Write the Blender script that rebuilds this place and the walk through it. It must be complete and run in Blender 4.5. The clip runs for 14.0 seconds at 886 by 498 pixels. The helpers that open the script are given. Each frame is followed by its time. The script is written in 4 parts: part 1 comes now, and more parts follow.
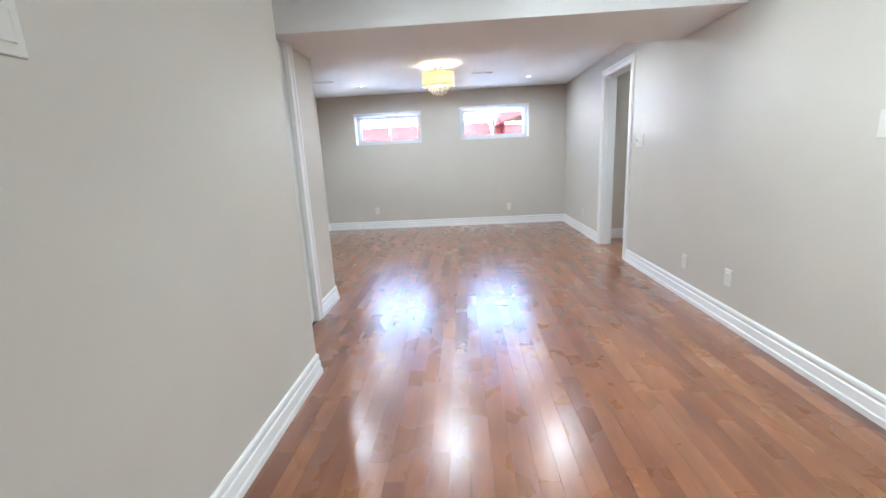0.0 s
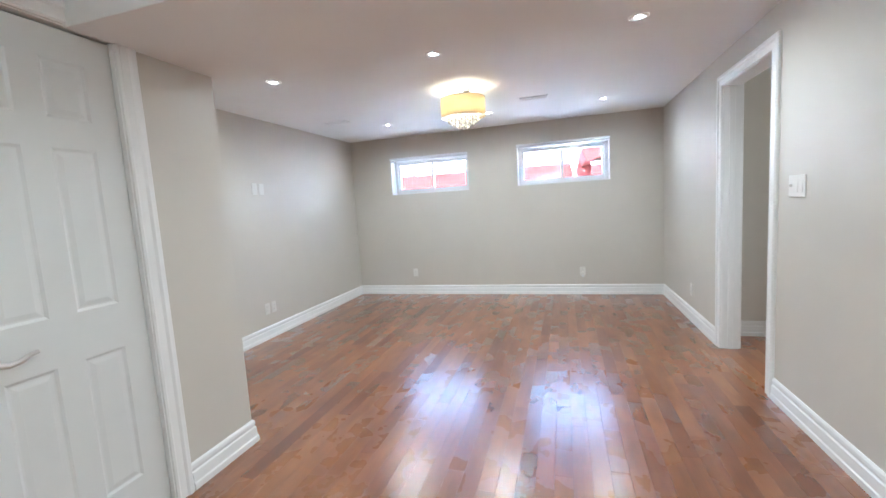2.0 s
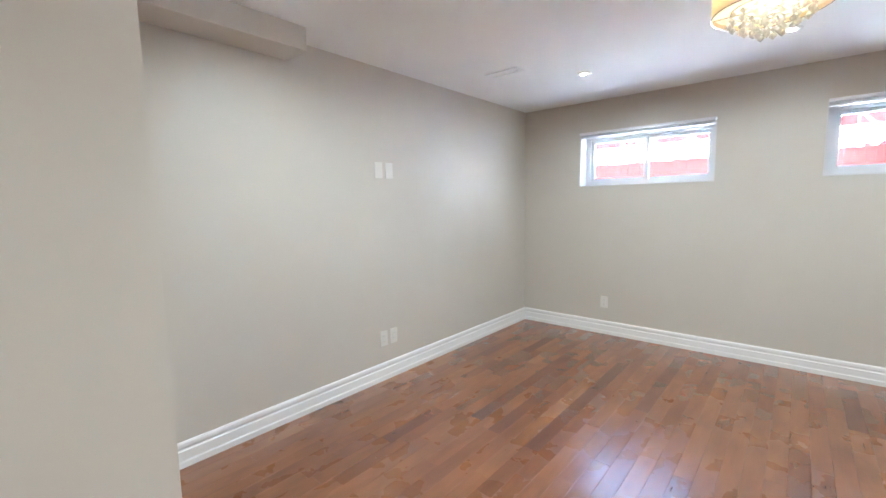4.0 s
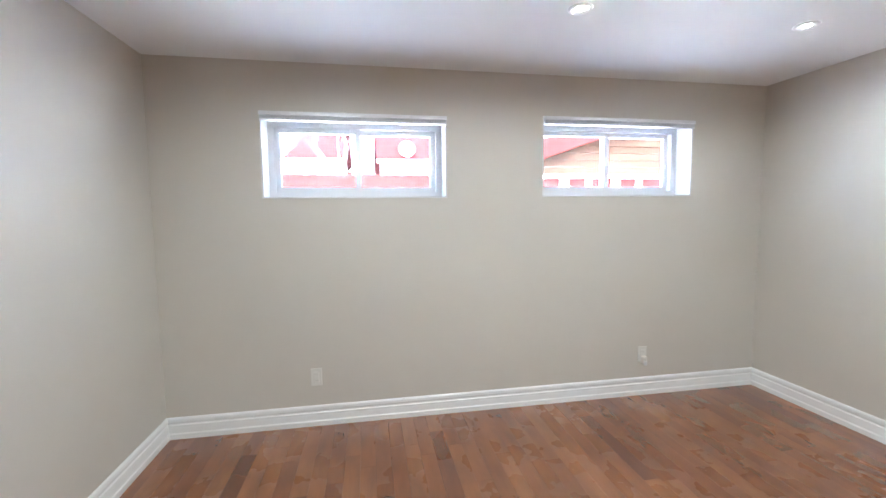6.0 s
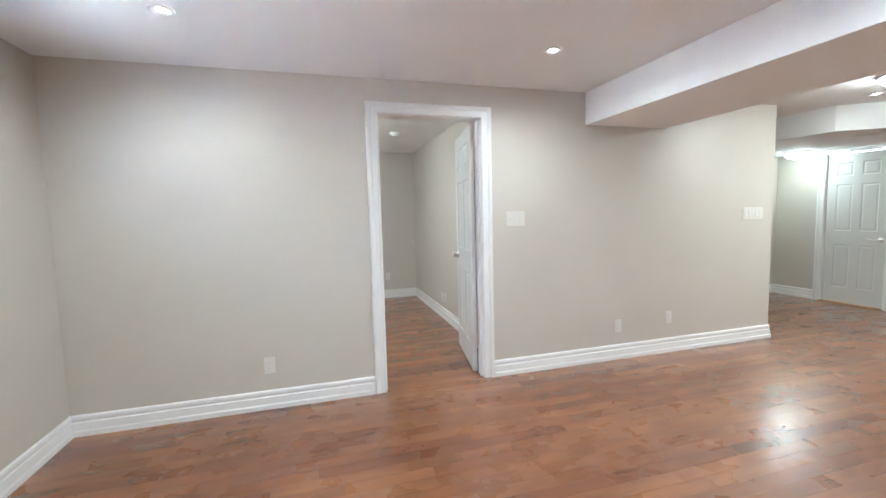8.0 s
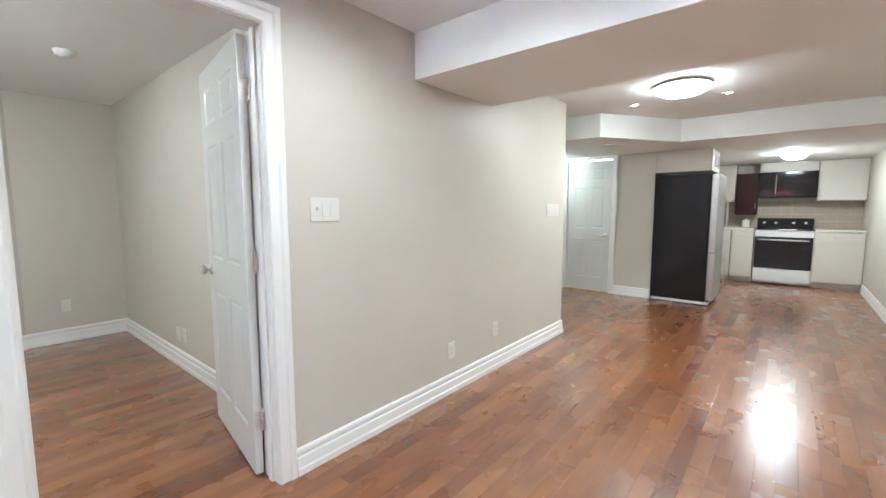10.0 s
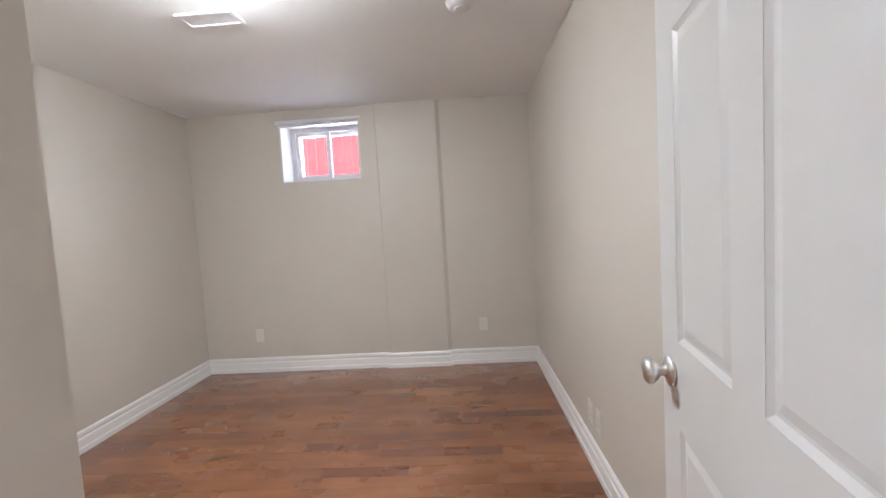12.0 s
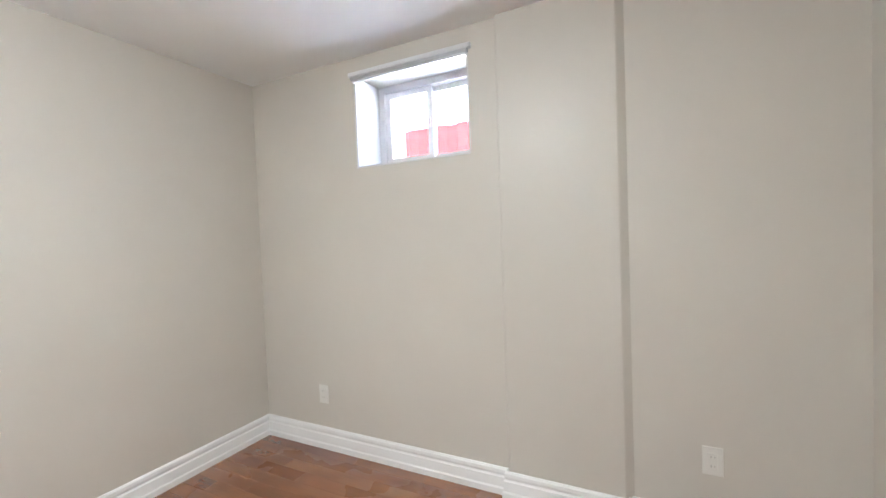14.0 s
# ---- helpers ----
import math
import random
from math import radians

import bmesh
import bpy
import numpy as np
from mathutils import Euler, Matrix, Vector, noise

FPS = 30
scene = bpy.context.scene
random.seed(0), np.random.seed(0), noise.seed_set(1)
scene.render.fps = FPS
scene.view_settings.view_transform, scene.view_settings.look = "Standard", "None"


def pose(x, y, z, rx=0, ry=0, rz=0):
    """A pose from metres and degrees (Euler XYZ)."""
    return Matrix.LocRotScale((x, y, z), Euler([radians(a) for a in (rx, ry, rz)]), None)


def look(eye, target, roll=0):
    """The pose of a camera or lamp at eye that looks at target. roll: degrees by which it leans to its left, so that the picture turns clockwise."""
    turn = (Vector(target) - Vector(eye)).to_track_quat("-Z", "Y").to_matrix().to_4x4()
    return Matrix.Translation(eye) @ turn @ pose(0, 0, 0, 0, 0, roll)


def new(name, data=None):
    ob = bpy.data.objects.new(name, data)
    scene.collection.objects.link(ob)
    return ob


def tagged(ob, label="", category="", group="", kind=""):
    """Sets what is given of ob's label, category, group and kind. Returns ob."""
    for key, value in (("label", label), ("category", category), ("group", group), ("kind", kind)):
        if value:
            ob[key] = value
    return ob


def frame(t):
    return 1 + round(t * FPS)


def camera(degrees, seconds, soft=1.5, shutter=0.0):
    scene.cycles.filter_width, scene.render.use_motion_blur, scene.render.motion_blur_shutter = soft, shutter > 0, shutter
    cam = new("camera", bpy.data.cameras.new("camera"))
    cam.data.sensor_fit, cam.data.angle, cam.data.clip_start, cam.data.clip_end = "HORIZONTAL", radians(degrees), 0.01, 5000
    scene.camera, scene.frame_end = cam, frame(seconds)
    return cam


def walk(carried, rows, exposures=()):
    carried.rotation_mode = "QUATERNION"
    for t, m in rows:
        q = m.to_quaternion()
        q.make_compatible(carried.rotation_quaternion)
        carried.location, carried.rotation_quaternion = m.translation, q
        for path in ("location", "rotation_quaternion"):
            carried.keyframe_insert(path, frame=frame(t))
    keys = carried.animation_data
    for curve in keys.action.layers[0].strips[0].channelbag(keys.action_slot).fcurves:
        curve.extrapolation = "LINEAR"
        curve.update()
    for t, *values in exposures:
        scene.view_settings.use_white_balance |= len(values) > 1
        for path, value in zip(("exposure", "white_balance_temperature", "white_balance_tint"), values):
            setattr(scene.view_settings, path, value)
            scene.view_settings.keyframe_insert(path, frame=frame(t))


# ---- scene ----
cam = camera(94.0, 14.0)
PATH = [
    (0, (-1.763, -7.365, 1.217), (-1.873, -5.416, 0.782), -2.9),
    (0.5, (-1.652, -6.97, 1.258), (-1.698, -5.001, 0.911), -3.6),
    (1, (-1.442, -6.515, 1.259), (-1.602, -4.54, 0.99), -4.1),
    (1.5, (-1.301, -6.094, 1.285), (-1.605, -4.13, 1.056), -4.0),
    (2, (-1.188, -5.695, 1.293), (-1.755, -3.789, 1.081), -3.6),
    (2.5, (-1.226, -5.291, 1.287), (-2.028, -3.473, 1.064), -3.1),
    (3, (-1.382, -4.908, 1.299), (-2.397, -3.201, 1.063), -2.2),
    (3.2, (-1.437, -4.732, 1.292), (-2.549, -3.085, 1.063), -1.8),
    (4.2, (-2.02, -3.98, 1.335), (-3.32, -2.486, 1.12), -0.9),
    (5.3, (-2.598, -3.185, 1.369), (-3.159, -1.278, 1.148), -0.8),
    (5.5, (-2.698, -3.082, 1.342), (-3.054, -1.123, 1.155), -1.1),
    (6, (-2.96, -2.715, 1.373), (-2.613, -0.753, 1.202), -0.6),
    (6.5, (-3.161, -2.347, 1.348), (-2.069, -0.677, 1.21), -0.9),
    (7, (-3.206, -1.981, 1.326), (-1.524, -0.906, 1.203), -1.3),
    (7.5, (-3.16, -1.736, 1.337), (-1.186, -1.449, 1.189), -1.4),
    (8, (-3.033, -1.562, 1.329), (-1.119, -2.118, 1.16), -1.4),
    (8.2, (-3.004, -1.517, 1.321), (-1.202, -2.368, 1.143), -1.4),
    (9.2, (-2.43, -1.63, 1.295), (-1.435, -3.353, 1.12), -0.8),
    (10.3, (-1.483, -1.976, 1.277), (-0.04, -3.348, 1.083), -0.1),
    (10.5, (-1.304, -2.055, 1.272), (0.249, -3.303, 1.091), -0.3),
    (11, (-0.829, -2.274, 1.249), (1.013, -3.042, 1.107), -0.5),
    (11.5, (-0.422, -2.353, 1.268), (1.553, -2.638, 1.131), -1.8),
    (12, (-0.058, -2.411, 1.278), (1.935, -2.305, 1.143), -3.4),
    (12.5, (0.269, -2.447, 1.292), (2.239, -2.124, 1.164), -4.6),
    (13, (0.667, -2.424, 1.291), (2.619, -2.006, 1.16), -4.2),
    (13.5, (1.15, -2.433, 1.278), (3.036, -1.78, 1.155), -3.2),
    (14, (1.643, -2.334, 1.292), (3.428, -1.434, 1.225), -2.2),
]
walk(cam, [(t, look(eye, target, roll)) for t, eye, target, roll in PATH], exposures=[(0.0, 5.98, 5290, 2), (1.0, 5.92, 5300, 2), (3.0, 5.94, 5500, 1), (7.0, 5.90, 5610, 3), (8.0, 6.02, 5550, 2), (10.5, 6.10, 5590, 1), (11.0, 5.88, 5630, 3), (11.5, 5.88, 5780, 10), (12.5, 6.14, 5860, 12), (13.0, 6.22, 5800, 9), (13.5, 6.30, 5780, 8), (14.0, 6.42, 5730, 6)])

# ---- world and light ----
world = bpy.data.worlds.new("world")
scene.world = world
world.use_nodes = True
sky = world.node_tree.nodes.new("ShaderNodeTexSky")
sky.sky_type, sky.sun_disc = "NISHITA", False
sky.sun_elevation, sky.sun_rotation = radians(62), radians(196)
bg = world.node_tree.nodes["Background"]
world.node_tree.links.new(sky.outputs[0], bg.inputs[0])
sky.air_density, sky.dust_density, sky.ozone_density = 0.7, 6.0, 0.4
bg.inputs[1].default_value = 0.15
sun = new("sun", bpy.data.lights.new("sun", "SUN"))
sun.data.energy, sun.data.angle, sun.data.color = 0.9, radians(20), (1.0, 0.96, 0.91)
# a veiled winter sun in the south, behind the house
sun.matrix_world = look((0, 0, 20), (1.3, 4.6, 20 - 9.0))

POT_W, DOME_W, BACK_W, KITCHEN_W, CHAND_W, BED_W = 0.92, 1.1, 0.8, 2.6, 0.115, 3.1


# ---- materials ----
def shader(name):
    m = bpy.data.materials.new(name)
    m.use_nodes = True
    nt = m.node_tree
    return m, nt, nt.nodes["Principled BSDF"]


def link(nt, a, b):
    nt.links.new(a, b)


def coords(nt, scale=(1, 1, 1)):
    tc = nt.nodes.new("ShaderNodeTexCoord")
    mp = nt.nodes.new("ShaderNodeMapping")
    mp.inputs["Scale"].default_value = scale
    link(nt, tc.outputs["Object"], mp.inputs[0])
    return mp.outputs[0]


def noise_tex(nt, vec, scale, detail=3.0, rough=0.5):
    n = nt.nodes.new("ShaderNodeTexNoise")
    n.inputs["Scale"].default_value, n.inputs["Detail"].default_value, n.inputs["Roughness"].default_value = scale, detail, rough
    link(nt, vec, n.inputs["Vector"])
    return n.outputs["Fac"]


def ramp(nt, fac, stops):
    r = nt.nodes.new("ShaderNodeValToRGB")
    while len(r.color_ramp.elements) < len(stops):
        r.color_ramp.elements.new(0.5)
    for e, (p, c) in zip(r.color_ramp.elements, stops):
        e.position, e.color = p, (*c, 1)
    link(nt, fac, r.inputs[0])
    return r.outputs[0]


def mixed(nt, kind, fac, a, b):
    m = nt.nodes.new("ShaderNodeMix")
    m.data_type, m.blend_type = "RGBA", kind
    for sock, v in ((m.inputs[0], fac), (m.inputs[6], a), (m.inputs[7], b)):
        if hasattr(v, "links"):
            link(nt, v, sock)
        else:
            sock.default_value = v
    return m.outputs[2]


def bumped(nt, bsdf, fac, strength, distance):
    b = nt.nodes.new("ShaderNodeBump")
    b.inputs["Strength"].default_value, b.inputs["Distance"].default_value = strength, distance
    link(nt, fac, b.inputs["Height"])
    link(nt, b.outputs[0], bsdf.inputs["Normal"])


def paint(name, colour, rough=0.5, vary=0.05, stipple=0.12, scale=1.0):
    """Painted surface: faint large mottling, fine roller stipple."""
    m, nt, b = shader(name)
    v = coords(nt)
    lo = tuple(c * (1 - vary) for c in colour)
    hi = tuple(min(1, c * (1 + vary)) for c in colour)
    big = ramp(nt, noise_tex(nt, v, 1.3 * scale, 4), [(0.3, lo), (0.7, hi)])
    link(nt, big, b.inputs["Base Color"])
    rr = nt.nodes.new("ShaderNodeMapRange")
    rr.inputs["To Min"].default_value, rr.inputs["To Max"].default_value = rough - 0.06, rough + 0.08
    link(nt, noise_tex(nt, v, 5.0 * scale, 3), rr.inputs[0])
    link(nt, rr.outputs[0], b.inputs["Roughness"])
    bumped(nt, b, noise_tex(nt, v, 260.0, 2), stipple, 0.0006)
    return m


def outdoor(name, colour, vary=0.15, scale=4.0):
    """Weathered matt outdoor surface."""
    m = paint(name, colour, 0.85, vary, 0.3, scale)
    m.node_tree.nodes["Principled BSDF"].inputs["Specular IOR Level"].default_value = 0.08
    return m


def plain(name, colour, rough=0.5, metal=0.0, coat=0.0):
    m, nt, b = shader(name)
    b.inputs["Base Color"].default_value = (*colour, 1)
    b.inputs["Metallic"].default_value = metal
    b.inputs["Coat Weight"].default_value = coat
    v = coords(nt)
    rr = nt.nodes.new("ShaderNodeMapRange")
    rr.inputs["To Min"].default_value, rr.inputs["To Max"].default_value = max(0.02, rough - 0.05), rough + 0.06
    link(nt, noise_tex(nt, v, 18.0, 3), rr.inputs[0])
    link(nt, rr.outputs[0], b.inputs["Roughness"])
    return m


def glowing(name, colour, strength):
    m, nt, b = shader(name)
    b.inputs["Base Color"].default_value = (0.8, 0.8, 0.8, 1)
    b.inputs["Emission Color"].default_value = (*colour, 1)
    b.inputs["Emission Strength"].default_value = strength
    return m


def plank_material(name, per_object):
    """Stained, clear-coated hardwood strip: tone by board, grain along y."""
    m, nt, b = shader(name)
    if per_object:
        rnd = nt.nodes.new("ShaderNodeObjectInfo").outputs["Random"]
    else:
        rnd = nt.nodes.new("ShaderNodeNewGeometry").outputs["Random Per Island"]
    geo = nt.nodes.new("ShaderNodeNewGeometry").outputs["Position"]
    shift = nt.nodes.new("ShaderNodeVectorMath")
    shift.operation = "MULTIPLY_ADD"
    comb = nt.nodes.new("ShaderNodeCombineXYZ")
    for i in range(3):
        link(nt, rnd, comb.inputs[i])
    shift.inputs[1].default_value = (37.0, 91.0, 13.0)
    link(nt, comb.outputs[0], shift.inputs[0])
    link(nt, geo, shift.inputs[2])

    def stretched(sx, sy):
        mp = nt.nodes.new("ShaderNodeMapping")
        mp.inputs["Scale"].default_value = (sx, sy, 1)
        link(nt, shift.outputs[0], mp.inputs[0])
        return mp.outputs[0]
    tone = ramp(nt, rnd, [(0.0, (0.155, 0.046, 0.014)), (0.12, (0.218, 0.074, 0.023)), (0.45, (0.256, 0.095, 0.031)),
                          (0.85, (0.280, 0.110, 0.038)), (1.0, (0.318, 0.136, 0.052))])
    cloud = ramp(nt, noise_tex(nt, stretched(10, 2.6), 1.0, 3, 0.55), [(0.20, (0.42, 0.33, 0.27)), (0.62, (1.02, 1.01, 1.0)), (0.85, (1.10, 1.09, 1.06))])
    grain = ramp(nt, noise_tex(nt, stretched(160, 5), 1.0, 5, 0.6), [(0.3, (0.82, 0.79, 0.76)), (0.65, (1.04, 1.04, 1.04))])
    c = mixed(nt, "MULTIPLY", 0.62, tone, cloud)
    worn = nt.nodes.new("ShaderNodeMapping")
    worn.inputs["Scale"].default_value = (2.6, 1.3, 1)
    link(nt, geo, worn.inputs[0])
    stain = ramp(nt, noise_tex(nt, worn.outputs[0], 1.0, 3, 0.55), [(0.30, (0.70, 0.60, 0.52)), (0.60, (1.05, 1.05, 1.05))])
    c = mixed(nt, "MULTIPLY", 0.6, c, stain)
    c = mixed(nt, "MULTIPLY", 0.45, c, grain)
    link(nt, c, b.inputs["Base Color"])
    rr = nt.nodes.new("ShaderNodeMapRange")
    rr.inputs["To Min"].default_value, rr.inputs["To Max"].default_value = 0.22, 0.34
    link(nt, noise_tex(nt, stretched(3, 3), 1.0, 4), rr.inputs[0])
    link(nt, rr.outputs[0], b.inputs["Roughness"])
    b.inputs["Specular IOR Level"].default_value = 0.3
    b.inputs["Coat Weight"].default_value, b.inputs["Coat Roughness"].default_value, b.inputs["Coat IOR"].default_value = 1.0, 0.25, 1.68
    bumped(nt, b, noise_tex(nt, stretched(26, 2.4), 1.0, 3), 0.07, 0.0015)
    return m


WALL = paint("greige_wall_paint", (0.578, 0.546, 0.490), 0.42, 0.025)
CEIL = paint("white_ceiling_paint", (0.835, 0.85, 0.848), 0.75, 0.02)
TRIM = paint("white_trim_paint", (0.80, 0.80, 0.79), 0.30, 0.02, 0.04)
DOORW = paint("white_door_paint", (0.66, 0.668, 0.655), 0.34, 0.02, 0.08)
VINYL = plain("white_vinyl", (0.69, 0.695, 0.70), 0.38)
REVEAL = paint("white_reveal_paint", (0.66, 0.655, 0.65), 0.45, 0.02)
PLATE = plain("ivory_plastic", (0.70, 0.685, 0.64), 0.35)
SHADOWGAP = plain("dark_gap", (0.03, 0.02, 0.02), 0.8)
SLOT = plain("shaded_plastic", (0.30, 0.28, 0.25), 0.6)
NICKEL = plain("satin_nickel", (0.70, 0.68, 0.65), 0.34, 1.0)
ALU = plain("blind_aluminium", (0.74, 0.75, 0.77), 0.35, 0.3)
# darker than the blind aluminium: self-shadow of the stacked slats is in this grey
SLAT_SHADE = plain("shaded_slat_stack", (0.54, 0.55, 0.57), 0.4)
FLOOR_O = plank_material("hardwood_boards", True)
FLOOR_I = plank_material("hardwood_boards_far", False)
SUB = plain("subfloor", (0.05, 0.03, 0.02), 0.8)
POT_GLOW = glowing("pot_lamp_glow", (1.0, 0.96, 0.90), 1.2)


# ---- mesh helpers ----
def thing(name, loc=(0, 0, 0), rz=0.0, label="", category="", group="", kind=""):
    ob = new(name)
    ob.empty_display_size = 0.05
    ob.matrix_world = pose(*loc, 0, 0, rz)
    return tagged(ob, label, category, group, kind)


def mesh_of(name, bm, material, smooth=False):
    bmesh.ops.recalc_face_normals(bm, faces=bm.faces)
    me = bpy.data.meshes.new(name)
    bm.to_mesh(me)
    bm.free()
    me.materials.append(material)
    if smooth:
        for p in me.polygons:
            p.use_smooth = True
    return me


def part(name, bm, material, parent, label="", smooth=False):
    ob = new(name, mesh_of(name, bm, material, smooth))
    ob.parent = parent
    return tagged(ob, label)


def solid(name, bm, material, label, category, kind="structure", smooth=False):
    return tagged(new(name, mesh_of(name, bm, material, smooth)), label, category, "", kind)


def box(bm, x0, x1, y0, y1, z0, z1, bevel=0.0, segs=2):
    c = bmesh.ops.create_cube(bm, size=1.0)["verts"]
    for v in c:
        v.co = Vector(((x0 + x1) / 2 + v.co.x * (x1 - x0), (y0 + y1) / 2 + v.co.y * (y1 - y0), (z0 + z1) / 2 + v.co.z * (z1 - z0)))
    if bevel:
        es = list({e for v in c for e in v.link_edges})
        bmesh.ops.bevel(bm, geom=es, offset=bevel, segments=segs, affect="EDGES", profile=0.5)
    return bm


def boxed(*a, **k):
    return box(bmesh.new(), *a, **k)


def slab_grid(u0, u1, v0, v1, w0, w1, holes, axes):
    """A slab in u, v with thickness w, with rectangular holes through it. axes: which world axis u, v, w are."""
    us = sorted({u0, u1, *[h[0] for h in holes], *[h[1] for h in holes]})
    vs = sorted({v0, v1, *[h[2] for h in holes], *[h[3] for h in holes]})
    us = [u for u in us if u0 <= u <= u1]
    vs = [v for v in vs if v0 <= v <= v1]
    bm = bmesh.new()
    cache = {}

    def vert(u, v, w):
        if (u, v, w) not in cache:
            co = [0, 0, 0]
            co[axes[0]], co[axes[1]], co[axes[2]] = u, v, w
            cache[(u, v, w)] = bm.verts.new(co)
        return cache[(u, v, w)]

    def filled(i, j):
        if not (0 <= i < len(us) - 1 and 0 <= j < len(vs) - 1):
            return False
        u, v = (us[i] + us[i + 1]) / 2, (vs[j] + vs[j + 1]) / 2
        return not any(h[0] < u < h[1] and h[2] < v < h[3] for h in holes)
    for i in range(len(us) - 1):
        for j in range(len(vs) - 1):
            if not filled(i, j):
                continue
            a, b, c, d = us[i], us[i + 1], vs[j], vs[j + 1]
            for w in (w0, w1):
                bm.faces.new([vert(a, c, w), vert(b, c, w), vert(b, d, w), vert(a, d, w)])
            for (di, dj, p, q) in ((-1, 0, (a, c), (a, d)), (1, 0, (b, c), (b, d)), (0, -1, (a, c), (b, c)), (0, 1, (a, d), (b, d))):
                if not filled(i + di, j + dj):
                    bm.faces.new([vert(*p, w0), vert(*q, w0), vert(*q, w1), vert(*p, w1)])
    return bm


def wall_x(name, x0, x1, y0, y1, z0=0.0, z1=2.45, holes=(), label="greige painted drywall wall"):
    """A wall that runs along y, between x0 and x1."""
    return solid(name, slab_grid(y0, y1, z0, z1, x0, x1, list(holes), (1, 2, 0)), WALL, label, "wall")


def wall_y(name, y0, y1, x0, x1, z0=0.0, z1=2.45, holes=(), label="greige painted drywall wall"):
    return solid(name, slab_grid(x0, x1, z0, z1, y0, y1, list(holes), (0, 2, 1)), WALL, label, "wall")


def sweep(path, profile, n, closed=False):
    """A profile of (out, up) points along a path; up is along n, out to the left of the way seen against n, mitred at corners."""
    n = Vector(n)
    pts = [Vector(p) for p in path]
    bm = bmesh.new()
    rings = []
    for i, p in enumerate(pts):
        d0 = (pts[i] - pts[i - 1]).normalized() if i > 0 else None
        d1 = (pts[i + 1] - pts[i]).normalized() if i < len(pts) - 1 else None
        u = [n.cross(d) for d in (d0, d1) if d is not None]
        m = u[0] if len(u) == 1 else (u[0] + u[1]) / (1 + u[0].dot(u[1]))
        rings.append([bm.verts.new(p + m * a + n * b) for a, b in profile])
    k = len(profile)
    for r, s in zip(rings, rings[1:]):
        for j in range(k):
            bm.faces.new([r[j], r[(j + 1) % k], s[(j + 1) % k], s[j]])
    bm.faces.new(rings[0])
    bm.faces.new(rings[-1][::-1])
    return bm


def lathe(bm, outline, seg=24, centre=(0, 0, 0)):
    """Spin (r, z) points about z."""
    rings = []
    for r, z in outline:
        if r < 1e-6:
            rings.append([bm.verts.new((centre[0], centre[1], centre[2] + z))])
        else:
            rings.append([bm.verts.new((centre[0] + r * math.cos(2 * math.pi * i / seg), centre[1] + r * math.sin(2 * math.pi * i / seg), centre[2] + z)) for i in range(seg)])
    for a, b in zip(rings, rings[1:]):
        for i in range(seg):
            j = (i + 1) % seg
            vs = [a[i % len(a)], a[j % len(a)], b[j % len(b)], b[i % len(b)]]
            vs = list(dict.fromkeys(vs))
            if len(vs) > 2:
                bm.faces.new(vs)
    return bm


def tube(bm, pts, radius, seg=8):
    """A round tube along points; radius may be a list."""
    pts = [Vector(p) for p in pts]
    rad = radius if isinstance(radius, (list, tuple)) else [radius] * len(pts)
    rings = []
    up = None
    for i, p in enumerate(pts):
        d = (pts[min(i + 1, len(pts) - 1)] - pts[max(i - 1, 0)]).normalized()
        if up is None:
            up = d.orthogonal().normalized()
        up = (up - d * up.dot(d)).normalized()
        side = d.cross(up)
        rings.append([bm.verts.new(p + (up * math.cos(a) + side * math.sin(a)) * rad[i]) for a in [2 * math.pi * k / seg for k in range(seg)]])
    for r, s in zip(rings, rings[1:]):
        for k in range(seg):
            bm.faces.new([r[k], r[(k + 1) % seg], s[(k + 1) % seg], s[k]])
    bm.faces.new(rings[0][::-1])
    bm.faces.new(rings[-1])
    return bm


# ---- structure ----
H1, H2 = 2.30, 2.317
WIN_A = (-3.605, -2.446, 1.476, 1.990)
WIN_B = (-1.779, -0.610, 1.481, 2.013)
WIN_BED = (-1.544, -0.837, 1.692, 2.219)
DOOR_BED = (-2.763, -1.977, -1.0, 2.05)
DOOR_CLO = (-4.965, -4.355, -1.0, 2.04)
DOOR_KIT = (0.30, 0.97, -1.0, 2.0)

wall_y("wall_north", 0.0, 0.32, -4.5, 0.06, holes=[WIN_A, WIN_B])
wall_y("wall_north_2", -0.005, 0.32, 0.06, 4.1, z1=2.6)
wall_x("wall_west", -4.5, -4.225, -4.0, 0.0)
wall_y("wall_recess", -4.0, -3.85, -4.225, -3.07)
wall_x("wall_closet", -3.07, -2.95, -5.18, -3.85, holes=[(DOOR_CLO[0] - 0.018, DOOR_CLO[1] + 0.018, -1.0, 2.058)])
wall_y("wall_jog", -5.30, -5.18, -3.07, -2.66)
wall_x("wall_hall_west", -2.78, -2.66, -11.3, -5.30)
wall_x("wall_east", 0.0, 0.12, -5.857, 0.0, holes=[(DOOR_BED[0] - 0.018, DOOR_BED[1] + 0.018, -1.0, 2.068)])
wall_y("wall_hall_north", -5.857, -5.75, 0.12, 1.72)
wall_x("wall_hall_east", 1.60, 1.72, -8.32, -5.857)
wall_y("wall_kitchen_door", -8.32, -8.2, -0.29, 1.60, holes=[(DOOR_KIT[0] - 0.018, DOOR_KIT[1] + 0.018, -1.0, 2.018)])
wall_x("wall_fridge", -0.29, -0.17, -11.3, -8.32)
wall_y("wall_south", -11.42, -11.3, -2.78, -0.17)
wall_y("wall_bedroom_south", -3.14, -3.01, 0.12, 4.1, z1=2.6)
wall_x("wall_bedroom_east", 3.56, 4.1, -3.01, -0.005, z1=2.6, holes=[WIN_BED])


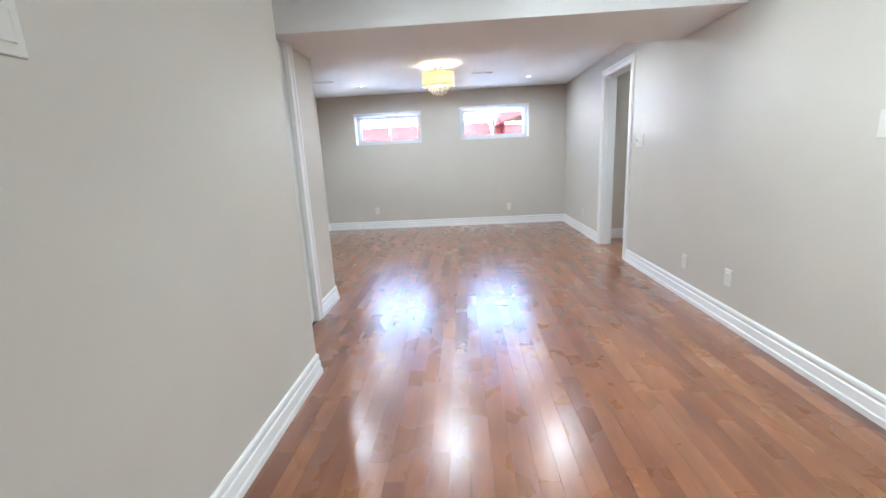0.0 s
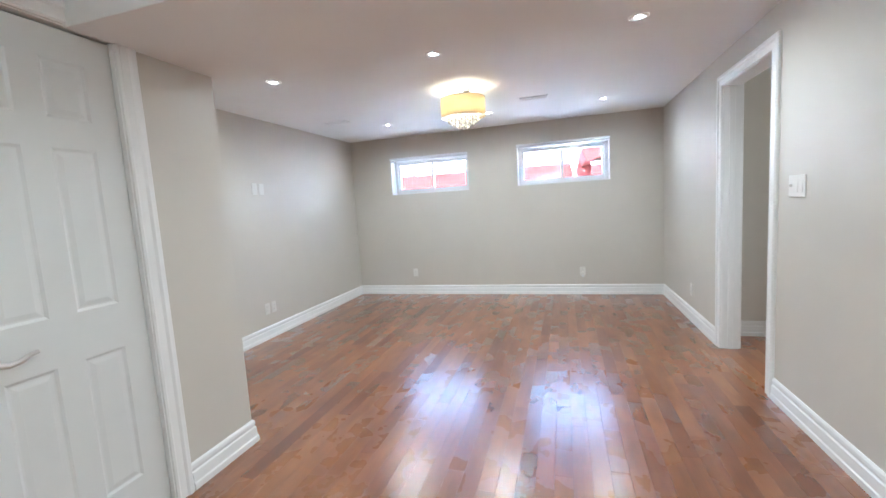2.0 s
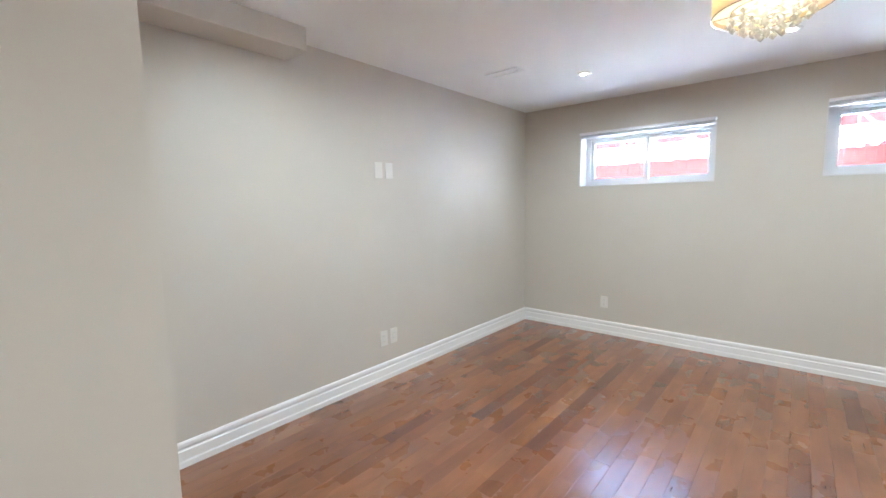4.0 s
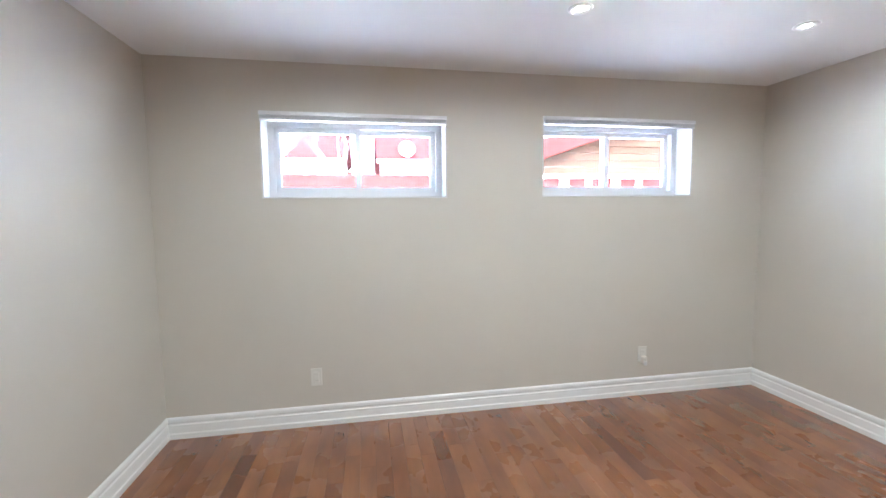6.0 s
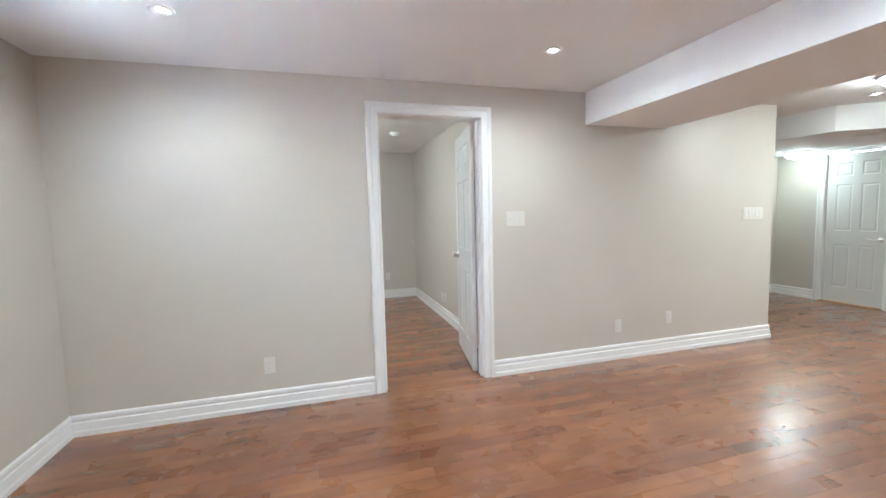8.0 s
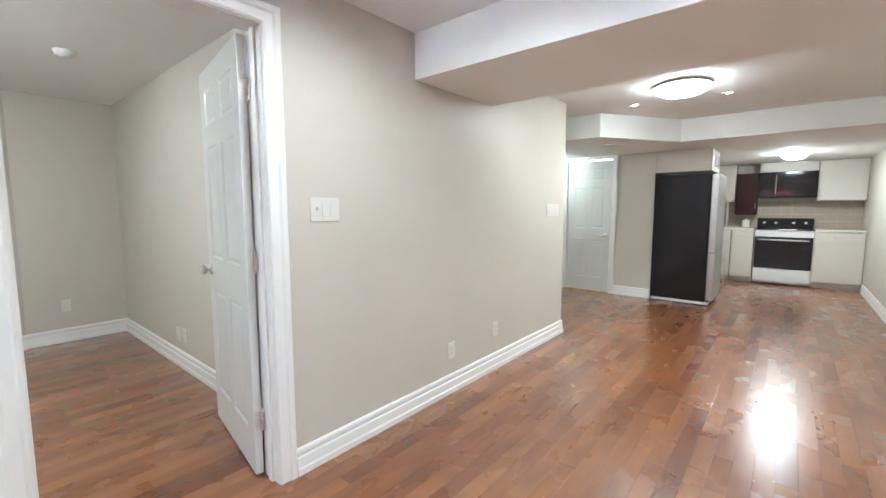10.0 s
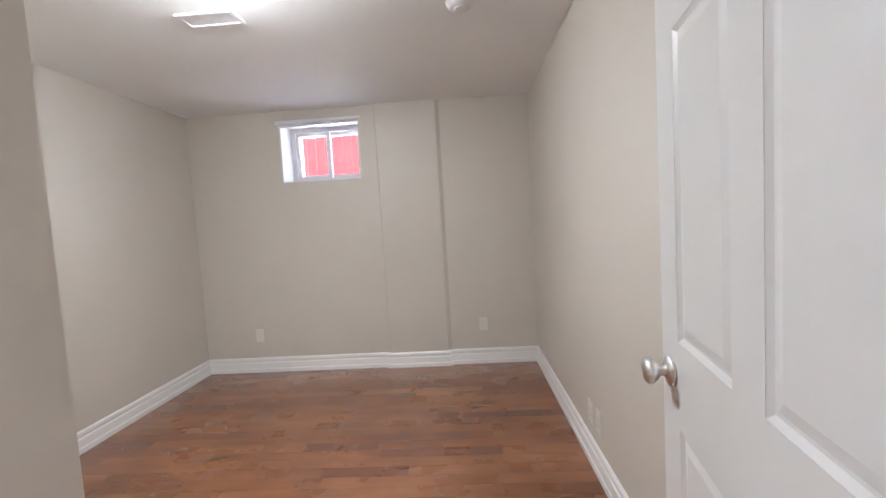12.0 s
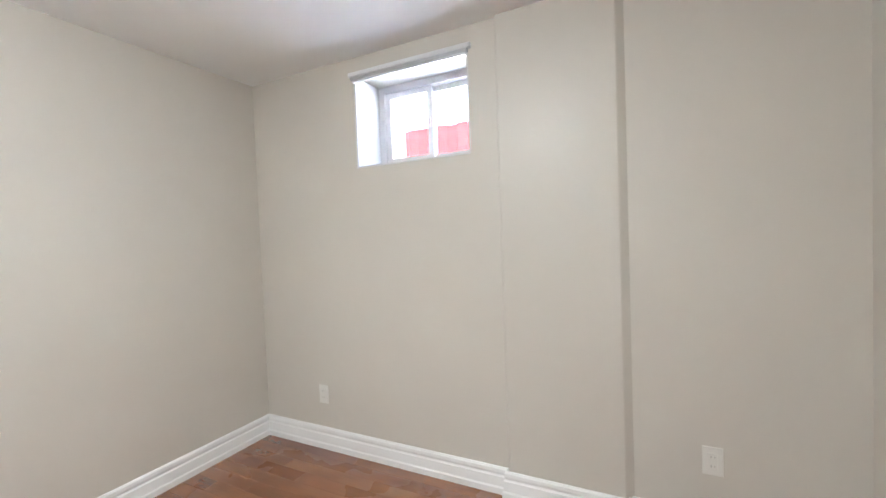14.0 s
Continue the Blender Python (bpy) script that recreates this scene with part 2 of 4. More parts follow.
def pilaster():
    """A shallow proud strip of the bedroom wall, its sides sloped back to the wall."""
    bm = bmesh.new()
    plan = [(3.60, -1.692), (3.544, -1.692), (3.537, -1.699), (3.537, -2.216), (3.540, -2.222), (3.5595, -2.250), (3.60, -2.250)]
    lo, hi = ([bm.verts.new((x, y, z)) for x, y in plan] for z in (-0.02, 2.36))
    bm.faces.new(lo)
    bm.faces.new(hi[::-1])
    for k in range(len(plan)):
        m = (k + 1) % len(plan)
        bm.faces.new([lo[k], lo[m], hi[m], hi[k]])
    return solid("wall_pilaster", bm, WALL, "shallow greige painted pilaster with sloped sides", "pilaster")


pilaster()
wall_y("wall_bedroom_closet", -1.62, -1.52, 0.12, 0.70, z1=2.6)
wall_x("wall_bedroom_closet_side", 0.60, 0.70, -1.52, -0.005, z1=2.6)
wall_y("wall_closet_back", -5.18, -5.06, -3.9, -3.07)
wall_x("wall_closet_west", -4.0, -3.9, -5.3, -4.0)

solid("ceiling", boxed(-4.5, 0.06, -5.81, 0.32, H1, H1 + 0.12), CEIL, "smooth white painted drywall ceiling", "ceiling")
solid("ceiling_hall", boxed(-4.5, 1.72, -11.42, -5.81, H1, H1 + 0.12), CEIL, "smooth white painted drywall ceiling", "ceiling")
solid("ceiling_bedroom", boxed(0.06, 4.1, -3.14, 0.32, H2, H2 + 0.12), CEIL, "smooth white painted drywall ceiling", "ceiling")
solid("beam", boxed(-2.952, 0.0, -4.525, -3.70, 2.035, H1, 0.004), CEIL, "white painted boxed-in ceiling beam", "beam")
solid("soffit_west", boxed(-4.225, -4.0, -3.85, -2.80, 2.175, H1, 0.003), WALL, "greige painted boxed-in duct soffit", "soffit")


def bulkhead():
    bm = bmesh.new()
    plan = [(1.60, -6.42), (-0.12, -6.48), (-0.72, -7.42), (-2.66, -7.42), (-2.66, -11.3), (-0.29, -11.3), (-0.29, -8.2), (1.60, -8.2)]
    lo = [bm.verts.new((x, y, 2.05)) for x, y in plan]
    hi = [bm.verts.new((x, y, H1)) for x, y in plan]
    bm.faces.new(lo)
    bm.faces.new(hi[::-1])
    for i in range(len(plan)):
        j = (i + 1) % len(plan)
        bm.faces.new([lo[i], lo[j], hi[j], hi[i]])
    return solid("bulkhead", bm, CEIL, "white painted dropped ceiling bulkhead over the kitchen", "bulkhead")


bulkhead()
floor_base = solid("floor", boxed(-4.5, 4.1, -11.42, 0.32, -0.25, -0.019), SUB, "reddish-brown stained glossy hardwood strip floor", "floor")

# baseboards
BASE = [(0, 0), (0.022, 0), (0.022, 0.030), (0.017, 0.038), (0.0145, 0.085), (0.0105, 0.089), (0.0085, 0.094), (0.0115, 0.103), (0.0125, 0.107), (0.0115, 0.122), (0.005, 0.132), (0, 0.132)]


def skirting(*runs):
    for run in runs:
        solid("baseboard", sweep([(x, y, 0.0) for x, y in run], BASE, (0, 0, 1)), TRIM, "white painted moulded wooden baseboard", "baseboard")


skirting([(0, -1.887), (0, 0), (-4.225, 0), (-4.225, -3.85), (-2.95, -3.85), (-2.95, -4.265)],
         [(-2.95, -5.055), (-2.95, -5.18), (-2.66, -5.18), (-2.66, -10.6)],
         [(-0.28, -8.2), (0.21, -8.2)],
         [(1.06, -8.2), (1.60, -8.2), (1.60, -5.857), (0, -5.857), (0, -2.853)],
         [(0.12, -2.853), (0.12, -3.01), (3.56, -3.01), (3.56, -2.228), (3.531, -2.228), (3.531, -1.686), (3.557, -1.686), (3.557, -0.005), (0.70, -0.005), (0.70, -1.62), (0.12, -1.62), (0.12, -1.887)])


# ---- door frames and doors ----
CASING = [(0.004, 0), (0.004, 0.012), (0.012, 0.017), (0.020, 0.014), (0.050, 0.015), (0.060, 0.023), (0.080, 0.023), (0.088, 0.015), (0.088, 0)]


def trim(name, path, n, label="white painted moulded door casing"):
    return solid(name, sweep(path, CASING, n), TRIM, label, "door casing")


def jambs(name, axis, w0, w1, a0, a1, top):
    """Jamb boards lining an opening; axis 1: the wall runs along y, w is its x range."""
    holder = thing(name, kind="structure", label="white painted door jamb lining", category="door jamb")
    mid = (w0 + w1) / 2
    for nm, u0, u1, z0, z1 in (("jamb", a0 - 0.018, a0, 0, top), ("jamb", a1, a1 + 0.018, 0, top), ("head", a0 - 0.018, a1 + 0.018, top, top + 0.018),
                               ("door_stop", a0, a0 + 0.010, 0, top), ("door_stop", a1 - 0.010, a1, 0, top)):
        v0, v1 = (mid - 0.02, mid + 0.015) if nm == "door_stop" else (w0 - 0.001, w1 + 0.001)
        part(nm, boxed(v0, v1, u0, u1, z0, z1, 0.0015, 1) if axis == 1 else boxed(u0, u1, v0, v1, z0, z1, 0.0015, 1), TRIM, holder)
    return holder


def raised_panel(w, h):
    """A raised door panel centred on the origin in x, z, with a sloped border on both faces."""
    bm = bmesh.new()
    rows = [(0.0, 0.0168), (0.010, 0.0112), (0.016, 0.0112), (0.034, 0.0152), (0.038, 0.0152)]
    for s in (-1, 1):
        rings = [[bm.verts.new((x * (w / 2 - a), s * d, z * (h / 2 - a))) for x, z in ((-1, -1), (1, -1), (1, 1), (-1, 1))] for a, d in rows]
        for r, q in zip(rings, rings[1:]):
            for i in range(4):
                bm.faces.new([r[i], r[(i + 1) % 4], q[(i + 1) % 4], q[i]])
        bm.faces.new(rings[-1])
    return bm


def panel_door(name, w, h, loc, rz, label, handle, z_lift=0.012, dz=0.0):
    """Six-panel door leaf, hinge edge at x = 0, front face at y = 0, thickness towards +y."""
    d = thing(name, loc, rz, label, "door", kind="structure")
    t, st, mid = 0.035, 0.105, 0.09
    pw = (w - 2 * st - mid) / 2
    rows = [(0.215, 0.79 + dz), (0.975 + dz, 1.59 + dz), (1.70 + dz, h - 0.115)]
    holes = []
    for x0 in (st, st + pw + mid):
        for z0, z1 in rows:
            holes.append((x0, x0 + pw, z0, z1))
    part("leaf", slab_grid(0.0, w, z_lift, h, 0.0, t, holes, (0, 2, 1)), DOORW, d)
    for x0, x1, z0, z1 in holes:
        p = part("panel", raised_panel(x1 - x0, z1 - z0), DOORW, d)
        p.location = ((x0 + x1) / 2, t / 2, (z0 + z1) / 2)
    for side in (-1, 1):
        y = 0.0 if side < 0 else t
        hx, hz = w - 0.065, 0.93 if handle != "lever" else 0.87
        bm = bmesh.new()
        lathe(bm, [(0.0, 0.0), (0.032, 0.0), (0.033, 0.004), (0.030, 0.009), (0.016, 0.012), (0.011, 0.016), (0.011, 0.040), (0.0, 0.041)], 24)
        bm.transform(Matrix.Rotation(radians(90 if side < 0 else -90), 4, "X"))
        bm.transform(Matrix.Translation((hx, y, hz)))
        rose = part("door_handle", bm, NICKEL, d, "satin nickel door handle", True)
        bm = bmesh.new()
        yy = y + side * 0.042
        if handle == "lever":
            tube(bm, [(hx + 0.012, yy, hz), (hx - 0.01, yy, hz + 0.001), (hx - 0.04, yy, hz - 0.008), (hx - 0.07, yy, hz - 0.006), (hx - 0.10, yy, hz + 0.008), (hx - 0.125, yy, hz + 0.012)],
                 [0.008, 0.0115, 0.010, 0.009, 0.008, 0.006], 10)
            part("lever", bm, NICKEL, rose, "", True)
        else:
            lathe(bm, [(0.0, 0.026), (0.013, 0.026), (0.019, 0.031), (0.027, 0.040), (0.028, 0.048), (0.021, 0.056), (0.0, 0.058)], 24)
            bm.transform(Matrix.Rotation(radians(90 if side < 0 else -90), 4, "X"))
            bm.transform(Matrix.Translation((hx, y, hz)))
            part("knob", bm, NICKEL, rose, "", True)
    return d


def hinge(door, z):
    bm = bmesh.new()
    ring = [(0, -0.056), (0.0075, -0.053), (0.0065, -0.050)]
    for k in range(5):
        z0 = -0.050 + k * 0.020
        ring += [(0.0085, z0 + 0.001), (0.0085, z0 + 0.019), (0.0068, z0 + 0.020)]
    lathe(bm, ring + [(0.0075, 0.053), (0, 0.056)], 14)
    h = part("hinge", bm, NICKEL, door, "satin nickel butt hinge", True)
    h.location = (-0.004, -0.004, z)
    part("hinge_leaf", boxed(0.003, 0.006, 0.0, 0.034, -0.045, 0.045, 0.0006, 1), NICKEL, h)
    part("hinge_leaf", boxed(-0.036, -0.002, -0.0015, 0.0015, -0.045, 0.045, 0.0006, 1), NICKEL, h)
    return h


a0, a1 = DOOR_BED[0], DOOR_BED[1]
trim("trim_bedroom_door", [(0, a1, 0), (0, a1, 2.05), (0, a0, 2.05), (0, a0, 0)], (-1, 0, 0))
trim("trim_bedroom_door_inner", [(0.12, a0, 0), (0.12, a0, 2.05), (0.12, a1, 2.05), (0.12, a1, 0)], (1, 0, 0))
jambs("jamb_bedroom_door", 1, 0.0, 0.12, a0, a1, 2.05)
bed_door = panel_door("door_1", 0.768, 2.035, (0.128, a0 + 0.006, 0), -9.5, "white six-panel bedroom door standing wide open", "knob", dz=0.03)
for z in (0.28, 1.04, 1.80):
    hinge(bed_door, z)

c0, c1 = DOOR_CLO[0], DOOR_CLO[1]
trim("trim_closet_door", [(-2.95, c0, 0), (-2.95, c0, 2.04), (-2.95, c1, 2.04), (-2.95, c1, 0)], (1, 0, 0))
jambs("jamb_closet_door", 1, -3.07, -2.95, c0, c1, 2.04)
panel_door("door_2", c1 - c0 - 0.006, 2.03, (-3.005, c1 - 0.003, 0), -90.0, "white six-panel closet door, closed", "lever")

k0, k1 = DOOR_KIT[0], DOOR_KIT[1]
trim("trim_kitchen_door", [(k1, -8.2, 0), (k1, -8.2, 2.0), (k0, -8.2, 2.0), (k0, -8.2, 0)], (0, 1, 0))
jambs("jamb_kitchen_door", 0, -8.32, -8.2, k0, k1, 2.0)
panel_door("door_3", k1 - k0 - 0.006, 1.99, (k1 - 0.003, -8.23, 0), 180.0, "white six-panel door, closed, at the end of the hall", "lever")
OAK = plain("oak_threshold", (0.42, 0.24, 0.11), 0.35)
tagged(new("door_threshold", mesh_of("door_threshold", boxed(k0, k1, -8.23, -8.17, 0.0, 0.014, 0.005), OAK)), "varnished oak threshold under the hall door", "threshold")


# ---- windows ----
def glass_material():
    m, nt, b = shader("window_glass")
    b.inputs["Base Color"].default_value = (0.98, 0.99, 1, 1)
    b.inputs["Roughness"].default_value, b.inputs["Transmission Weight"].default_value, b.inputs["IOR"].default_value = 0.0, 1.0, 1.45
    return m


GLASS = glass_material()


def window(name, w, h, depth, loc, rz, label):
    """A sliding basement window in a deep reveal; x along the wall from 0 to w, y outwards from the wall's face, z from the opening's foot."""
    o = thing(name, loc, rz, label, "window", kind="structure")
    t = 0.010
    part("window_sill", boxed(0, w, -0.004, depth, 0, t, 0.002, 1), REVEAL, o)
    part("reveal_head", boxed(0, w, 0.002, depth, h - t, h), REVEAL, o)
    for x0, x1 in ((0, t), (w - t, w)):
        part("reveal_side", boxed(x0, x1, 0.002, depth, t, h - t), REVEAL, o)
    fr = part("window_frame", slab_grid(t, w - t, t, h - t, depth - 0.01, depth + 0.075, [(t + 0.04, w - t - 0.04, t + 0.04, h - t - 0.04)], (0, 2, 1)), VINYL, o, "white vinyl frame")
    i0, i1, z0, z1 = t + 0.036, w - t - 0.036, t + 0.036, h - t - 0.036
    mid = (i0 + i1) / 2
    for s0, s1, y0, y1 in ((i0, mid + 0.02, depth + 0.006, depth + 0.032), (mid - 0.02, i1, depth + 0.036, depth + 0.062)):
        sash = part("sash", slab_grid(s0, s1, z0, z1, y0, y1, [(s0 + 0.036, s1 - 0.036, z0 + 0.036, z1 - 0.036)], (0, 2, 1)), VINYL, o)
        pane = part("pane", boxed(s0 + 0.034, s1 - 0.034, (y0 + y1) / 2 - 0.002, (y0 + y1) / 2 + 0.002, z0 + 0.034, z1 - 0.034), GLASS, sash, "clear glass pane")
        pane.visible_shadow = False
    part("latch", boxed(mid - 0.008, mid + 0.008, depth - 0.012, depth + 0.006, h / 2 - 0.03, h / 2 + 0.03, 0.003), VINYL, o, "small vinyl latch")
    return o


def blind(w, loc, rz, over=0.0):
    """A raised mini blind: headrail, stacked slats and a bottom rail; the top at z = 0."""
    o = thing("window_blind", loc, rz, "white aluminium mini blind drawn fully up", "blind", "window blinds")
    part("headrail", boxed(-over, w + over, -0.012, 0.022, -0.024, 0.0, 0.003), ALU, o)
    for i in range(5):
        bm = bmesh.new()
        x0, x1, zc = 0.006 - over * 0.5, w - 0.006 + over * 0.5, -0.0250 - i * 0.0036
        rows = [(-0.010, -0.0010), (-0.003, 0.0006), (0.006, 0.0006), (0.015, -0.0010)]
        lo = [[bm.verts.new((x, y, zc + z + s)) for y, z in rows] for x in (x0, x1) for s in (0, -0.0026)]
        for i0 in range(3):
            bm.faces.new([lo[0][i0], lo[0][i0 + 1], lo[2][i0 + 1], lo[2][i0]])
            bm.faces.new([lo[1][i0], lo[3][i0], lo[3][i0 + 1], lo[1][i0 + 1]])
        for r0, r1 in ((lo[0], lo[1]), (lo[2], lo[3])):
            for i0 in range(3):
                bm.faces.new([r0[i0], r1[i0], r1[i0 + 1], r0[i0 + 1]])
        for e in (0, 3):
            bm.faces.new([lo[0][e], lo[2][e], lo[3][e], lo[1][e]])
        part("slat", bm, SLAT_SHADE, o)
    part("bottom_rail", boxed(0.004, w - 0.004, -0.008, 0.014, -0.056, -0.044, 0.003), ALU, o)
    return o


WL = "white sliding vinyl basement window in a deep white reveal"
window("window_1", WIN_A[1] - WIN_A[0], WIN_A[3] - WIN_A[2], 0.17, (WIN_A[0], 0, WIN_A[2]), 0, WL)
window("window_2", WIN_B[1] - WIN_B[0], WIN_B[3] - WIN_B[2], 0.17, (WIN_B[0], 0, WIN_B[2]), 0, WL)
window("window_3", WIN_BED[1] - WIN_BED[0], WIN_BED[3] - WIN_BED[2], 0.24, (3.56, WIN_BED[1], WIN_BED[2]), -90, "small white sliding basement window high in the bedroom wall")
blind(WIN_A[1] - WIN_A[0] - 0.004, (WIN_A[0] + 0.002, -0.012, WIN_A[3] + 0.012), 0)
blind(WIN_B[1] - WIN_B[0] - 0.004, (WIN_B[0] + 0.002, -0.012, WIN_B[3] + 0.012), 0)
blind(WIN_BED[1] - WIN_BED[0], (3.56 - 0.014, WIN_BED[1], WIN_BED[3] + 0.008), -90, 0.02)


# ---- lamps ----
def pot_light(x, y, z, watts, cone, blend):
    o = thing("pot_light", (x, y, z), 0, "small round white recessed ceiling spotlight, lit", "spotlight", "recessed ceiling spotlights")
    bm = bmesh.new()
    lathe(bm, [(0.0225, -0.001), (0.034, -0.004), (0.040, -0.008), (0.052, -0.006), (0.056, -0.002), (0.056, 0.0)], 28)
    part("trim_ring", bm, VINYL, o, "", True)
    bm = bmesh.new()
    lathe(bm, [(0.0, -0.0035), (0.017, -0.0035), (0.022, -0.002), (0.022, 0.0)], 24)
    part("lamp", bm, POT_GLOW, o, "glowing halogen lamp")
    li = new("pot_lamp", bpy.data.lights.new("pot_lamp", "SPOT"))
    li.data.energy, li.data.spot_size, li.data.spot_blend, li.data.shadow_soft_size, li.data.color = watts, radians(cone), blend, 0.018, (1.0, 0.96, 0.91)
    li.location = (x, y, z - 0.03)


for x, y in ((-0.761, -0.896), (-1.986, -0.882), (-3.21, -0.909), (-3.28, -2.90), (-2.00, -2.92), (-0.74, -2.95)):
    pot_light(x, y, H1, POT_W * (0.7 if y > -1 else 1.0) * (0.85 if x > -1 else 1.0), 176, 0.9)
for x, y in ((-0.50, -6.34), (-1.27, -6.39), (-0.45, -4.87), (-1.27, -4.87), (-2.09, -4.87)):
    pot_light(x, y, H1, 0.25 if y > -5 else 0.5, 124 if y > -5 else 116, 0.8)


def dome_light(x, y, z, r, label, glow):
    o = thing("dome_ceiling_light", (x, y, z), 0, label, "ceiling light")
    bm = bmesh.new()
    lathe(bm, [(0, 0), (r * 0.9, 0), (r * 1.02, -0.012), (r * 1.02, -0.022), (r * 0.95, -0.026)], 36)
    part("base", bm, VINYL, o, "", True)
    bm = bmesh.new()
    lathe(bm, [(r * 0.97, -0.022)] + [(r * 0.97 * math.cos(a), -0.022 - 0.075 * math.sin(a)) for a in [i * math.pi / 20 for i in range(1, 10)]] + [(0, -0.097)], 36)
    part("glass_dome", bm, glow, o, "glowing frosted glass dome", True)


dome_light(-1.0, -5.85, H1, 0.215, "round frosted glass flush ceiling light, lit", glowing("dome_glass_hall", (1.0, 0.95, 0.85), DOME_W))
dome_light(1.08, -7.80, 2.05, 0.14, "small round frosted glass ceiling light, lit", glowing("dome_glass_back", (0.95, 1.0, 0.9), BACK_W))
dome_light(-1.75, -9.55, 2.05, 0.15, "round frosted glass kitchen ceiling light, lit", glowing("dome_glass_kitchen", (1.0, 0.95, 0.86), KITCHEN_W))
dome_light(1.50, -1.48, H2, 0.14, "round frosted glass bedroom ceiling light, lit", glowing("dome_glass_bedroom", (1.0, 0.96, 0.9), BED_W))


def shade_material(name, low, high):
    """Woven fabric that lets part of the light through."""
    m, nt, b = shader(name)
    out = nt.nodes["Material Output"]
    weave = noise_tex(nt, coords(nt, (90, 90, 400)), 1.0, 2)
    col = ramp(nt, weave, [(0.3, low), (0.7, high)])
    tr = nt.nodes.new("ShaderNodeBsdfTranslucent")
    link(nt, col, tr.inputs[0])
    link(nt, col, b.inputs["Base Color"])
    b.inputs["Roughness"].default_value = 0.7
    mx = nt.nodes.new("ShaderNodeMixShader")
    mx.inputs[0].default_value = 0.55
    link(nt, b.outputs[0], mx.inputs[1])
    link(nt, tr.outputs[0], mx.inputs[2])
    link(nt, mx.outputs[0], out.inputs[0])
    return m


SHADE = shade_material("gold_fabric_shade", (0.88, 0.75, 0.55), (0.94, 0.83, 0.64))
DIFFUSER = shade_material("pale_fabric", (0.93, 0.91, 0.84), (0.96, 0.95, 0.90))
CRYSTAL = plain("crystal_glass", (0.98, 0.97, 0.93), 0.06)
CRYSTAL.node_tree.nodes["Principled BSDF"].inputs["Transmission Weight"].default_value = 0.5
CHROME = plain("chrome", (0.75, 0.73, 0.70), 0.12, 1.0)


def chandelier(x, y, z):
    o = thing("drum_ceiling_lamp", (x, y, z), 0, "gold fabric drum ceiling lamp with hanging crystal drops, lit", "ceiling lamp")
    bm = bmesh.new()
    lathe(bm, [(0, 0), (0.075, 0), (0.075, -0.014), (0.068, -0.022), (0.0, -0.022)], 28)
    part("canopy", bm, CHROME, o, "chrome ceiling canopy", True)
    bm = bmesh.new()
    tube(bm, [(0, 0, -0.02), (0, 0, -0.23)], 0.008, 10)
    part("stem", bm, CHROME, o, "", True)
    bm = bmesh.new()
    r = 0.195
    lathe(bm, [(r, -0.085), (r, -0.245), (r - 0.004, -0.245), (r - 0.004, -0.085), (r, -0.085)], 48)
    sh = part("shade", bm, SHADE, o, "gold fabric drum shade", True)
    for zz in (-0.085, -0.245):
        bm = bmesh.new()
        tube(bm, [(r * math.cos(a), r * math.sin(a), zz) for a in [2 * math.pi * i / 48 for i in range(49)]], 0.003, 6)
        part("shade_rim", bm, CHROME, sh, "", True)
    for a in (0, 120, 240):
        bm = bmesh.new()
        tube(bm, [(0, 0, -0.095), ((r - 0.003) * math.cos(radians(a)), (r - 0.003) * math.sin(radians(a)), -0.095)], 0.0025, 6)
        part("spider_arm", bm, CHROME, o)
    for a in (60, 180, 300):
        bm = bmesh.new()
        cx, cy = 0.07 * math.cos(radians(a)), 0.07 * math.sin(radians(a))
        lathe(bm, [(0, -0.13), (0.012, -0.135), (0.020, -0.155), (0.014, -0.175), (0.011, -0.19), (0.0, -0.195)], 14, (cx, cy, 0))
        part("bulb", bm, glowing("bulb_glow", (1.0, 0.86, 0.60), 0.35), o, "glowing warm bulb", True)
    bm = bmesh.new()
    for rr in (0.13, 0.085, 0.04):
        tube(bm, [(rr * math.cos(a), rr * math.sin(a), -0.235) for a in [2 * math.pi * i / 32 for i in range(33)]], 0.003, 6)
    tube(bm, [(-0.192, 0, -0.235), (0.192, 0, -0.235)], 0.003, 6)
    tube(bm, [(0, -0.192, -0.235), (0, 0.192, -0.235)], 0.003, 6)
    part("crystal_frame", bm, CHROME, o)
    bm = bmesh.new()
    lathe(bm, [(r - 0.006, -0.226), (r - 0.006, -0.229), (0.010, -0.229), (0.010, -0.226), (r - 0.006, -0.226)], 40)
    part("diffuser", bm, DIFFUSER, o, "pale fabric diffuser under the shade")
    rng = random.Random(4)
    for rr, n, drops in ((0.13, 16, 2), (0.085, 11, 3), (0.04, 6, 4)):
        for i in range(n):
            bm = bmesh.new()
            a = 2 * math.pi * i / n + rr * 7
            cx, cy = rr * math.cos(a), rr * math.sin(a)
            for k in range(drops):
                zc, s = -0.252 - 0.027 * k - rng.uniform(0, 0.004), 0.009 if k < drops - 1 else 0.0125
                lathe(bm, [(0, s * 1.3), (s, s * 0.3), (s, -s * 0.3), (0, -s * 1.3)], 6, (cx, cy, zc))
            part("crystal_strand", bm, CRYSTAL, o)
    li = new("chandelier_lamp", bpy.data.lights.new("chandelier_lamp", "POINT"))
    li.data.energy, li.data.shadow_soft_size, li.data.color = CHAND_W, 0.05, (1.0, 0.80, 0.54)
    li.location = (x, y, z - 0.20)


chandelier(-2.02, -2.0, H1)


